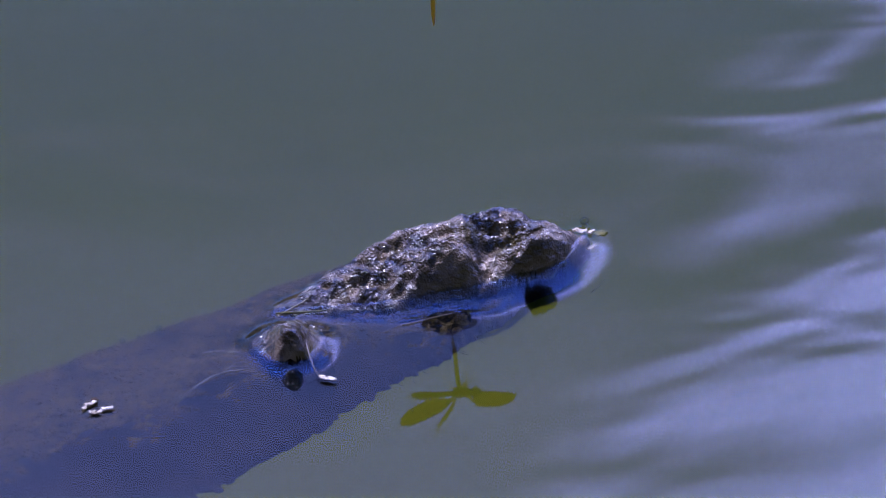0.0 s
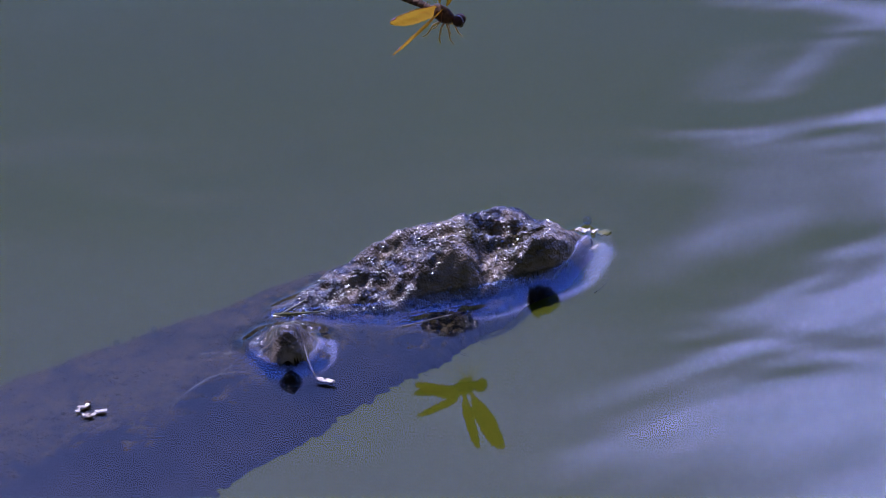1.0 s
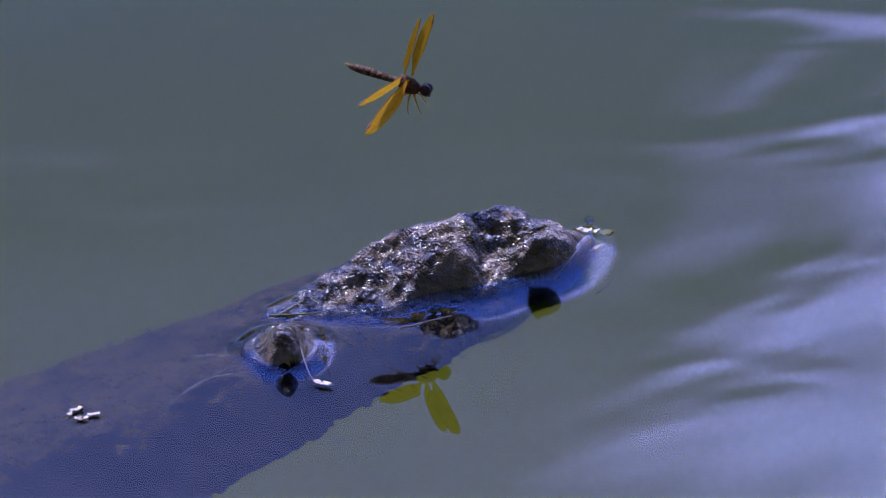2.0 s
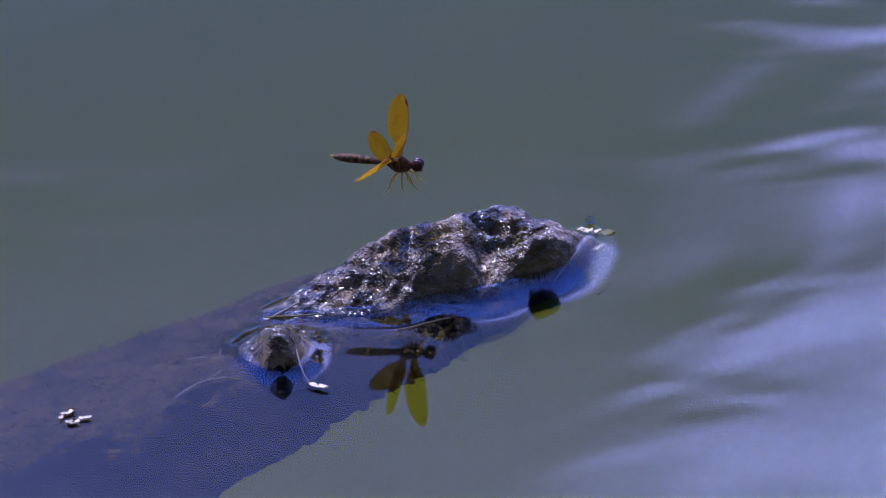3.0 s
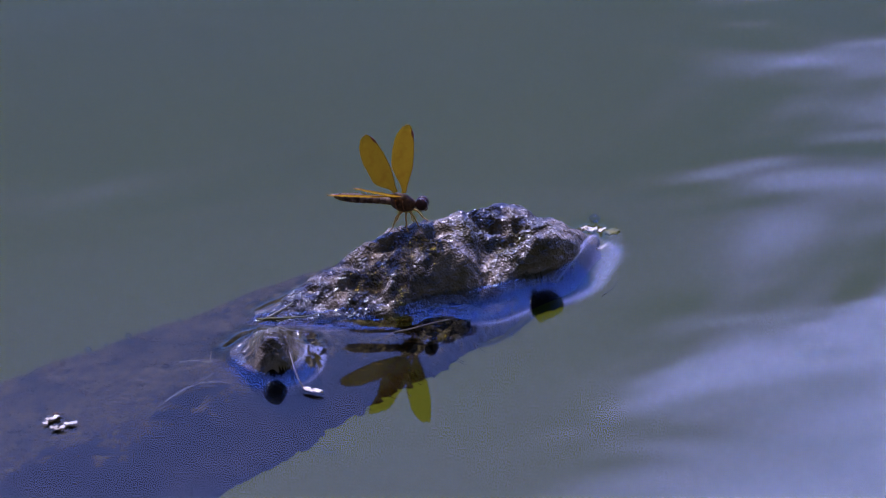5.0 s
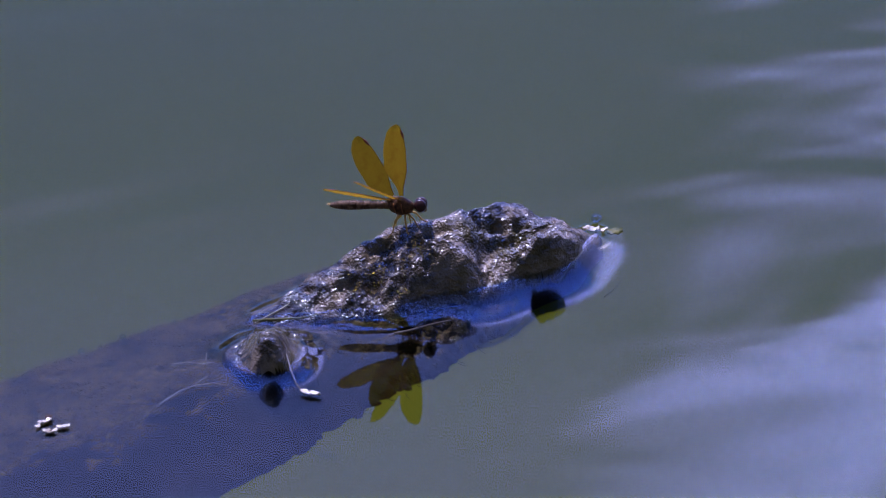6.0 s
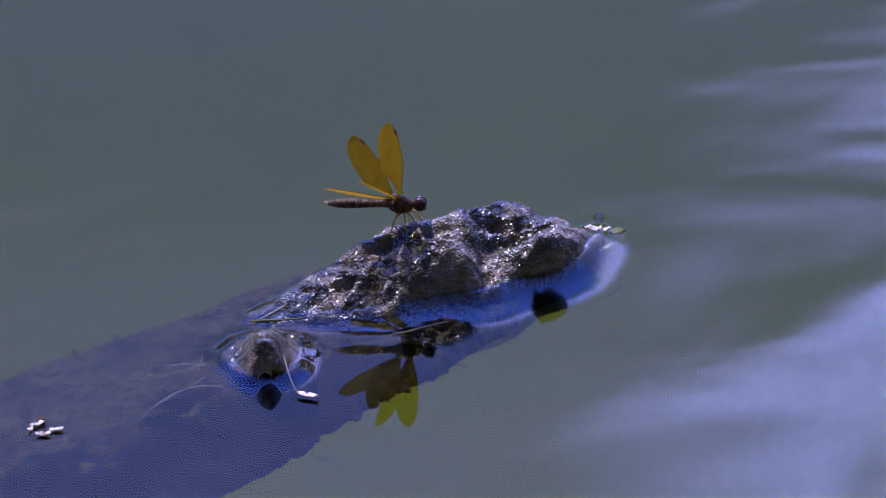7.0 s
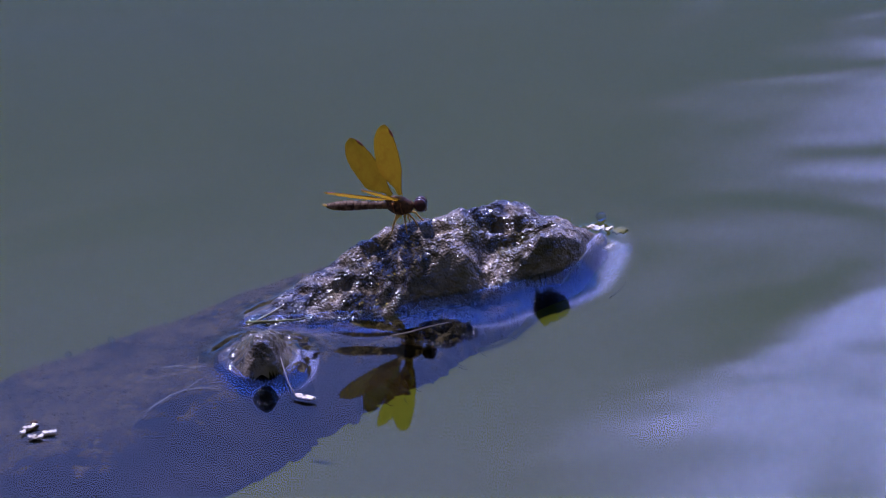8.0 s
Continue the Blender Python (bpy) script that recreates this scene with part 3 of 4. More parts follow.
# ---- small things on and by the log ----
def scrap_mesh(bm, centre, length, width, turn, curl, seed, crumple=0.25, thick=0.14):
    """A small curled scrap of leaf with an uneven outline and a little thickness, in mm."""
    rng = random.Random(seed)
    rows = []
    for i in range(9):
        s = i / 8
        half = width / 2 * math.sin(math.pi * (0.06 + 0.88 * s)) ** 0.6
        row = []
        for k in range(5):
            v = k / 4 * 2 - 1
            p = Vector(((s - 0.5) * length, v * half * rng.uniform(0.45, 1.2), curl * (v * v * 0.6 + (2 * s - 1) ** 2) + rng.uniform(-crumple, crumple)))
            row.append(p)
        rows.append(row)
    m = Matrix.Translation(Vector(centre) * MM) @ Matrix.Rotation(radians(turn), 4, "Z") @ Matrix.Diagonal((MM, MM, MM, 1))
    top = [[bm.verts.new(m @ p) for p in row] for row in rows]
    if not thick:
        for a, b in zip(top, top[1:]):
            for k in range(4):
                bm.faces.new((a[k], b[k], b[k + 1], a[k + 1]))
        return bm
    low = [[bm.verts.new(m @ (p - Vector((0, 0, thick)))) for p in row] for row in rows]
    for a, b, c, d in zip(top, top[1:], low, low[1:]):
        for k in range(4):
            bm.faces.new((a[k], b[k], b[k + 1], a[k + 1]))
            bm.faces.new((c[k], c[k + 1], d[k + 1], d[k]))
        bm.faces.new((a[0], c[0], d[0], b[0]))
        bm.faces.new((a[4], b[4], d[4], c[4]))
    for a, c in ((top[0], low[0]), (top[-1], low[-1])):
        for k in range(4):
            bm.faces.new((a[k], a[k + 1], c[k + 1], c[k]))
    bmesh.ops.recalc_face_normals(bm, faces=bm.faces)
    return bm


def leaf_scraps():
    scrap = tagged(new("leaf_scrap"), "pale curled scraps of leaf afloat on the water", "leaf")
    scrap.location = (-0.0815, -0.0754, 0)
    for x, y, l, w, a, c in ((-1.8, 2.5, 3.2, 1.6, 25, 0.3), (-0.4, -2.2, 3.2, 1.7, -8, 0.35), (2.2, -0.4, 2.8, 1.5, 10, 0.3), (-3.1, 0.4, 1.5, 1.0, 60, 0.3)):
        part("leaf_piece", scrap_mesh(bmesh.new(), (x, y, 0.35), l, w, a, c, int(x * 10)), PALE, scrap)
    part("seed", ball(bmesh.new(), (-1.0 * MM, 4.2 * MM, 0.5 * MM), (0.8 * MM, 0.5 * MM, 0.5 * MM)), CHITIN_DARK, scrap, "dark seed")
    rag = tagged(new("leaf_scrap"), "bleached rag of leaf caught at the end of the bark", "leaf")
    rag.location = (0.0347, 0.0021, 0.0006)
    for x, y, z, l, w, a, c in ((-0.6, 0.6, 0.5, 3.0, 2.4, 15, 0.5), (1.4, 0.2, 0.4, 2.6, 2.2, -10, 0.5), (-2.0, 1.2, 0.6, 1.8, 1.4, 40, 0.4), (1.0, -8.0, -0.2, 2.0, 1.6, 30, 0.4), (2.2, -6.2, -0.2, 0.9, 0.8, 0, 0.2)):
        part("leaf_piece", scrap_mesh(bmesh.new(), (x, y, z), l, w, a, c, int(x * 10) + 50), PALE, rag)
    leaf = tagged(new("green_leaf"), "small olive leaf floating in a rim of water", "leaf")
    leaf.location = (0.0389, 0.0035, 0.0003)
    part("blade", scrap_mesh(bmesh.new(), (0, 0, 0.1), 3.6, 3.2, 5, -0.2, 7), ALGAE, leaf)


def seed_on_stalk():
    thing = tagged(new("winged_seed"), "white seed on a thin stalk bent over the knob", "seed")
    thing.location = (-0.0292, -0.0677, 0.0003)
    part("seed", scrap_mesh(bmesh.new(), (0.8, -0.3, 0.4), 4.6, 1.5, -28, 0.25, 3), PALE, thing, "white papery seed")
    line = [(-5.0, 19.5, 4.6), (-4.6, 16.5, 4.4), (-3.9, 12.5, 3.2), (-3.1, 8.0, 1.9), (-2.2, 4.0, 0.9), (-1.0, 0.8, 0.4)]
    part("stalk", tube(bmesh.new(), [Vector(p) * MM for p in line], [0.10 * MM] * 6, 6), STRAW, thing, "thin brown stalk")


def fibres():
    """Straws and threads that lie on the bark or hang in the water beside it."""
    def strand(name, line, radius, material, label):
        bm = bmesh.new()
        pts = [Vector((*laid(p[0], p[1]), p[2])) * MM for p in line]
        fine = []
        for a, b in zip(pts, pts[1:]):
            fine += [a.lerp(b, f) for f in (0, 0.33, 0.66)]
        fine.append(pts[-1])
        for i, p in enumerate(fine):
            fine[i] = p + Vector((noise.noise(p * 260), noise.noise(p * 260 + Vector((5, 0, 0))), 0)) * 0.5 * MM
        n = len(fine)
        tube(bm, fine, [radius * MM * (1 - 0.6 * i / n) for i in range(n)], 6)
        tagged(part(name, bm, material), label, name.replace("_", " "))
    strand("straw", [(26.0, -19.0, 0.8), (29.0, -14.5, 2.6), (32.0, -10.0, 4.2)], 0.17, STRAW, "pale dry straw leaning against the bark")
    strand("straw", [(-38.0, -37.5, 0.5), (-33, -33.5, 1.6), (-28, -30.5, 3.6)], 0.22, STRAW, "pale dry straw lying on the bark tip")
    strand("straw", [(-9.0, -42.5, 0.2), (-4.0, -40.0, 0.2), (2.5, -36.5, 0.3)], 0.16, STRAW, "thin pale straw floating beside the bark")
    strand("grass_blade", [(-39.0, -37.0, 0.6), (-34.5, -37.5, 0.9), (-29, -36.8, 0.9), (-25, -35.2, 1.2)], 0.28, ALGAE, "limp green grass blade on the bark tip")
    strand("algae_thread", [(36, -23, -0.6), (38.5, -19, -0.6), (40, -14, -0.6)], 0.14, DROWNED, "dark algae thread drifting under the surface")
    # a fringe of short threads along the drowned edge of the log
    rng = random.Random(21)
    for x, y in ((-20.6, -85.3), (-15.1, -78.8), (-8.5, -72.8), (-4.2, -66.8), (-1.2, -63.2), (2.8, -56.8), (6.5, -52.9), (10.9, -47.1), (15.0, -42.9)):
        for k in range(2):
            u, v, a = x + rng.uniform(-3, 3), y + rng.uniform(1, 5), rng.uniform(-1.5, -0.5)
            reach = rng.uniform(0.8, 2.0)
            strand("algae_thread", [(u, v, -0.8), (u + math.cos(a) * reach * 0.6, v + math.sin(a) * reach, -0.9), (u + math.cos(a + 0.4) * reach, v + math.sin(a + 0.3) * reach * 2.0, -1.0)], 0.09, SODDEN_SHADE, "short dark algae thread on the drowned edge")
    # pale fibres caught in the silt on the log's back
    strand("fibre", [(-58.0, -76.2, -0.3), (-53.6, -69.2, -0.3), (-50.4, -66.7, -0.3), (-48.1, -62.1, -0.3)], 0.10, STRAW, "pale limp fibre in the brown silt")
    strand("fibre", [(-55.9, -56.4, -0.3), (-52.5, -55.8, -0.3), (-49.1, -56.4, -0.3), (-47.2, -55.9, -0.3)], 0.10, STRAW, "pale limp fibre in the brown silt")
    strand("fibre", [(-50.3, -66.9, -0.2), (-47.0, -65.6, -0.2), (-44.1, -66.9, -0.2)], 0.08, STRAW, "pale limp fibre in the brown silt")
    strand("straw", [(-48.7, -58.3, 0.0), (-48.2, -56.8, 1.2), (-47.8, -56.6, 2.6)], 0.12, STRAW, "short pale straw standing out of the water")
    strand("straw", [(-34.2, -39.3, 0.6), (-33.5, -46.8, 1.4), (-31.3, -58.5, 3.0)], 0.09, STRAW, "thin pale straw between bark and knob")


def bubbles():
    """Air bubbles that stand on the water over the drowned trunk."""
    first = None
    spots = ((-75.3, -51.2, 0.75), (-66.9, -44.1, 0.7), (-62.3, -44.4, 0.8), (-82.8, -60.5, 0.7), (-66.1, -48.6, 0.65), (-53.1, -42.5, 0.45), (-71.5, -48.8, 0.45), (-80.5, -57.5, 0.55), (-79.0, -62.0, 0.4), (-56.0, -37.0, 0.5), (-50.5, -33.5, 0.45), (-42.1, -61.1, 0.9), (-37.5, -36.7, 0.6), (-44.0, -53.0, 0.5), (35.4, 16.1, 1.2), (-29.0, -61.5, 0.4))
    for x, y, r in spots:
        if first is None:
            bm = ball(bmesh.new(), (0, 0, 0), (1, 1, 0.8), None, 14, 10)
            first = tagged(part("air_bubble", bm, BUBBLE), "clear air bubble resting on the water", "bubble", "bubbles along the log")
            thing = first
        else:
            thing = copy_thing(first, Matrix.Identity(4))
        x, y = laid(x, y)
        thing.matrix_basis = Matrix.Translation((x * MM, y * MM, 0.1 * MM)) @ Matrix.Diagonal((r * MM, r * MM, r * MM, 1))


leaf_scraps()
seed_on_stalk()
fibres()
bubbles()


def motions():
    """All that moves: the drifting ripples, the dragonfly and its beating wings."""
    walk(RIPPLES, [(t, pose(-0.012 * t, -0.008 * t, 0)) for t in range(9)])
    walk(FLY, [
        (0, pose(0.00193, 0.03764, 0.05787, 0, 13.4, -30.6)),
        (0.5, pose(0.00443, 0.03272, 0.05491, 0, 16.2, -24.9)),
        (0.6, pose(0.00443, 0.03110, 0.05376, 0, 16.2, -25.3)),
        (0.8, pose(0.00379, 0.02958, 0.05224, 0, 17.1, -27.3)),
        (1, pose(0.00321, 0.02651, 0.04996, 0, 17.0, -28.1)),
        (1.1, pose(0.00241, 0.02534, 0.04892, 0, 16.8, -27.7)),
        (1.2, pose(0.00203, 0.02385, 0.04777, 0, 17.8, -30.6)),
        (1.3, pose(0.00157, 0.02283, 0.04674, 0, 20.0, -32.8)),
        (1.4, pose(0.00053, 0.02134, 0.04538, 0, 19.6, -29.9)),
        (1.5, pose(-0.00044, 0.01949, 0.04389, 0, 21.1, -33.3)),
        (1.6, pose(-0.00124, 0.01764, 0.04246, 0, 20.8, -34.3)),
        (1.7, pose(-0.00253, 0.01625, 0.04128, 0, 18.3, -30.7)),
        (2.8, pose(-0.00858, -0.00117, 0.02673, 0, 6.7, -16.6)),
        (2.9, pose(-0.00869, -0.00191, 0.02517, 0, 3.0, -16.1)),
        (3, pose(-0.00852, -0.00303, 0.02384, 0, 4.2, -15.1)),
        (3.1, pose(-0.00810, -0.00380, 0.02286, 0, 2.4, -14.6)),
        (3.2, pose(-0.00751, -0.00516, 0.02174, 0, 3.7, -14.3)),
        (3.3, pose(-0.00722, -0.00562, 0.02087, 0, 1.9, -15.9)),
        (3.4, pose(-0.00720, -0.00638, 0.01953, 0, -1.7, -16.0)),
        (3.5, pose(-0.00696, -0.00824, 0.01919, 0, 1.5, -17.4)),
        (3.6, pose(-0.00663, -0.00967, 0.01860, 0, 1.8, -17.3)),
        (3.7, pose(-0.00637, -0.01068, 0.01842, 0, 2.2, -17.0)),
        (3.8, pose(-0.00627, -0.01169, 0.01832, 0, 4.8, -18.8)),
        (3.9, pose(-0.00640, -0.01204, 0.01797, 0, 4.5, -18.9)),
        (4, pose(-0.00640, -0.01226, 0.01794, 0, 6.7, -19.2)),
        (4.1, pose(-0.00671, -0.01228, 0.01799, 0, 6.3, -19.1)),
        (4.2, pose(-0.00711, -0.01171, 0.01787, 0, 4.1, -18.7)),
        (4.3, pose(-0.00723, -0.01194, 0.01778, 0, 3.1, -17.6)),
        (4.5, pose(-0.00706, -0.01239, 0.01773, 0, 6.5, -17.6)),
        (4.7, pose(-0.00757, -0.01221, 0.01785, 0, 5.5, -16.5)),
        (5.8, pose(-0.00784, -0.01341, 0.01704, 0, 0.6, -10.5)),
        (6, pose(-0.00793, -0.01336, 0.01714, 0, 0.4, -9.9)),
        (6.5, pose(-0.00775, -0.01334, 0.01713, 0, 1.4, -9.3)),
        (7, pose(-0.00794, -0.01306, 0.01712, 0, 1.2, -8.9)),
        (7.5, pose(-0.00785, -0.01322, 0.01698, 0, 0.6, -8.4)),
        (8, pose(-0.00776, -0.01349, 0.01684, 0, 0.2, -7.8)),
    ])
    walk(WINGS[0], [
        (0, pose(0.0004, 0.001, 0.0019, -53, -3, -6)),
        (0.3, pose(0.0004, 0.001, 0.0019, -49, -7, -12)),
        (0.4, pose(0.0004, 0.001, 0.0019, 0, -18, -27)),
        (0.5, pose(0.0004, 0.001, 0.0019, 51, -14, -45)),
        (0.6, pose(0.0004, 0.001, 0.0019, -26, -64, 25)),
        (0.7, pose(0.0004, 0.001, 0.0019, -102, -14, 93)),
        (0.75, pose(0.0004, 0.001, 0.0019, -103, -54, 83)),
        (0.8, pose(0.0004, 0.001, 0.0019, 21, -82, -48)),
        (0.9, pose(0.0004, 0.001, 0.0019, -31, -54, 2)),
        (1, pose(0.0004, 0.001, 0.0019, -1, -71, -22)),
        (1.1, pose(0.0004, 0.001, 0.0019, 24, -75, -53)),
        (1.2, pose(0.0004, 0.001, 0.0019, -39, -55, 7)),
        (1.3, pose(0.0004, 0.001, 0.0019, 10, -74, -27)),
        (1.4, pose(0.0004, 0.001, 0.0019, -48, -51, 41)),
        (1.5, pose(0.0004, 0.001, 0.0019, -108, -71, 72)),
        (1.6, pose(0.0004, 0.001, 0.0019, -121, -82, 106)),
        (1.7, pose(0.0004, 0.001, 0.0019, -42, -38, 21)),
        (1.8, pose(0.0004, 0.001, 0.0019, -44, -49, 37)),
        (1.9, pose(0.0004, 0.001, 0.0019, -88, -70, 50)),
        (2, pose(0.0004, 0.001, 0.0019, -61, -82, 44)),
        (2.1, pose(0.0004, 0.001, 0.0019, -39, -32, 18)),
        (2.2, pose(0.0004, 0.001, 0.0019, -37, -45, 31)),
        (2.3, pose(0.0004, 0.001, 0.0019, -75, -66, 35)),
        (2.4, pose(0.0004, 0.001, 0.0019, -38, -77, 19)),
        (2.5, pose(0.0004, 0.001, 0.0019, -34, -33, 3)),
        (2.6, pose(0.0004, 0.001, 0.0019, -33, -45, 15)),
        (2.7, pose(0.0004, 0.001, 0.0019, -69, -67, 17)),
        (2.8, pose(0.0004, 0.001, 0.0019, -29, -35, -21)),
        (2.9, pose(0.0004, 0.001, 0.0019, -54, -41, -33)),
        (3, pose(0.0004, 0.001, 0.0019, -7, -80, -72)),
        (3.05, pose(0.0004, 0.001, 0.0019, -47, -51, -22)),
        (3.1, pose(0.0004, 0.001, 0.0019, -49, -20, -11)),
        (3.15, pose(0.0004, 0.001, 0.0019, -40, -52, 9)),
        (3.2, pose(0.0004, 0.001, 0.0019, -94, -82, 85)),
        (3.3, pose(0.0004, 0.001, 0.0019, -35, -69, 3)),
        (3.35, pose(0.0004, 0.001, 0.0019, -77, -48, 9)),
        (3.4, pose(0.0004, 0.001, 0.0019, -104, -28, -3)),
        (3.45, pose(0.0004, 0.001, 0.0019, -83, -51, 35)),
        (3.5, pose(0.0004, 0.001, 0.0019, -101, -78, 103)),
        (3.6, pose(0.0004, 0.001, 0.0019, -32, -30, 13)),
        (3.7, pose(0.0004, 0.001, 0.0019, -70, -47, 14)),
        (3.8, pose(0.0004, 0.001, 0.0019, -50, -73, 36)),
        (3.85, pose(0.0004, 0.001, 0.0019, -68, -51, 26)),
        (3.9, pose(0.0004, 0.001, 0.0019, -84, -32, 11)),
        (3.95, pose(0.0004, 0.001, 0.0019, -70, -56, 35)),
        (4, pose(0.0004, 0.001, 0.0019, -86, -80, 83)),
        (4.1, pose(0.0004, 0.001, 0.0019, -36, -59, 6)),
        (4.2, pose(0.0004, 0.001, 0.0019, -73, -43, -2)),
        (4.25, pose(0.0004, 0.001, 0.0019, -65, -68, 32)),
        (4.3, pose(0.0004, 0.001, 0.0019, -154, -79, 156)),
        (4.35, pose(0.0004, 0.001, 0.0019, -163, -81, 126)),
        (4.4, pose(0.0004, 0.001, 0.0019, -163, -84, 88)),
        (4.5, pose(0.0004, 0.001, 0.0019, -21, -77, -2)),
        (4.6, pose(0.0004, 0.001, 0.0019, -116, -84, 94)),
        (4.7, pose(0.0004, 0.001, 0.0019, -80, -87, 29)),
        (5.8, pose(0.0004, 0.001, 0.0019, -53, -90, -28)),
        (6.5, pose(0.0004, 0.001, 0.0019, 88, -87, -168)),
        (7, pose(0.0004, 0.001, 0.0019, 85, -84, -165)),
        (7.5, pose(0.0004, 0.001, 0.0019, 82, -83, -161)),
        (8, pose(0.0004, 0.001, 0.0019, 78, -81, -156)),
    ])
    walk(WINGS[1], [
        (0, pose(-0.0015, 0.001, 0.0018, -170, -48, 171)),
        (0.3, pose(-0.0015, 0.001, 0.0018, -156, -45, 144)),
        (0.5, pose(-0.0015, 0.001, 0.0018, -99, -33, 98)),
        (0.7, pose(-0.0015, 0.001, 0.0018, -126, -17, 119)),
        (0.75, pose(-0.0015, 0.001, 0.0018, -133, -55, 126)),
        (0.8, pose(-0.0015, 0.001, 0.0018, 115, -81, -123)),
        (0.9, pose(-0.0015, 0.001, 0.0018, 144, -78, -154)),
        (1, pose(-0.0015, 0.001, 0.0018, 107, -84, -102)),
        (1.1, pose(-0.0015, 0.001, 0.0018, 106, -82, -119)),
        (1.2, pose(-0.0015, 0.001, 0.0018, -177, -81, 166)),
        (1.3, pose(-0.0015, 0.001, 0.0018, 149, -84, -139)),
        (1.4, pose(-0.0015, 0.001, 0.0018, 162, -77, -180)),
        (1.5, pose(-0.0015, 0.001, 0.0018, 178, -70, -171)),
        (1.6, pose(-0.0015, 0.001, 0.0018, -139, -85, 140)),
        (1.7, pose(-0.0015, 0.001, 0.0018, -171, -73, 131)),
        (1.8, pose(-0.0015, 0.001, 0.0018, 159, -80, -176)),
        (1.9, pose(-0.0015, 0.001, 0.0018, 168, -76, -164)),
        (2, pose(-0.0015, 0.001, 0.0018, -22, -86, 20)),
        (2.1, pose(-0.0015, 0.001, 0.0018, -149, -78, 109)),
        (2.2, pose(-0.0015, 0.001, 0.0018, 135, -86, -153)),
        (2.3, pose(-0.0015, 0.001, 0.0018, 151, -82, -148)),
        (2.4, pose(-0.0015, 0.001, 0.0018, -5, -80, 1)),
        (2.5, pose(-0.0015, 0.001, 0.0018, -151, -81, 98)),
        (2.6, pose(-0.0015, 0.001, 0.0018, 100, -85, -130)),
        (2.7, pose(-0.0015, 0.001, 0.0018, 135, -80, -144)),
        (2.8, pose(-0.0015, 0.001, 0.0018, 112, -56, -94)),
        (2.9, pose(-0.0015, 0.001, 0.0018, 100, -59, -114)),
        (3, pose(-0.0015, 0.001, 0.0018, 92, -40, -104)),
        (3.1, pose(-0.0015, 0.001, 0.0018, 128, -63, -112)),
        (3.2, pose(-0.0015, 0.001, 0.0018, 72, -64, -102)),
        (3.3, pose(-0.0015, 0.001, 0.0018, 97, -63, -90)),
        (3.4, pose(-0.0015, 0.001, 0.0018, -172, -67, -168)),
        (3.5, pose(-0.0015, 0.001, 0.0018, 36, -59, -50)),
        (3.6, pose(-0.0015, 0.001, 0.0018, 55, -66, -61)),
        (3.7, pose(-0.0015, 0.001, 0.0018, 113, -76, -113)),
        (3.8, pose(-0.0015, 0.001, 0.0018, 53, -64, -64)),
        (3.9, pose(-0.0015, 0.001, 0.0018, -143, -64, 154)),
        (4, pose(-0.0015, 0.001, 0.0018, 137, -73, -148)),
        (4.1, pose(-0.0015, 0.001, 0.0018, 130, -72, -118)),
        (4.2, pose(-0.0015, 0.001, 0.0018, 160, -70, -137)),
        (4.3, pose(-0.0015, 0.001, 0.0018, 132, -59, -143)),
        (4.4, pose(-0.0015, 0.001, 0.0018, 161, -74, -144)),
        (4.5, pose(-0.0015, 0.001, 0.0018, 152, -63, -179)),
        (4.6, pose(-0.0015, 0.001, 0.0018, 128, -68, -147)),
        (4.7, pose(-0.0015, 0.001, 0.0018, 108, -63, -143)),
        (5.8, pose(-0.0015, 0.001, 0.0018, 121, -61, 168)),
        (6.5, pose(-0.0015, 0.001, 0.0018, 117, -59, 172)),
        (7, pose(-0.0015, 0.001, 0.0018, 115, -58, 173)),
        (7.5, pose(-0.0015, 0.001, 0.0018, 115, -58, 173)),
        (8, pose(-0.0015, 0.001, 0.0018, 113, -58, 177)),
    ])
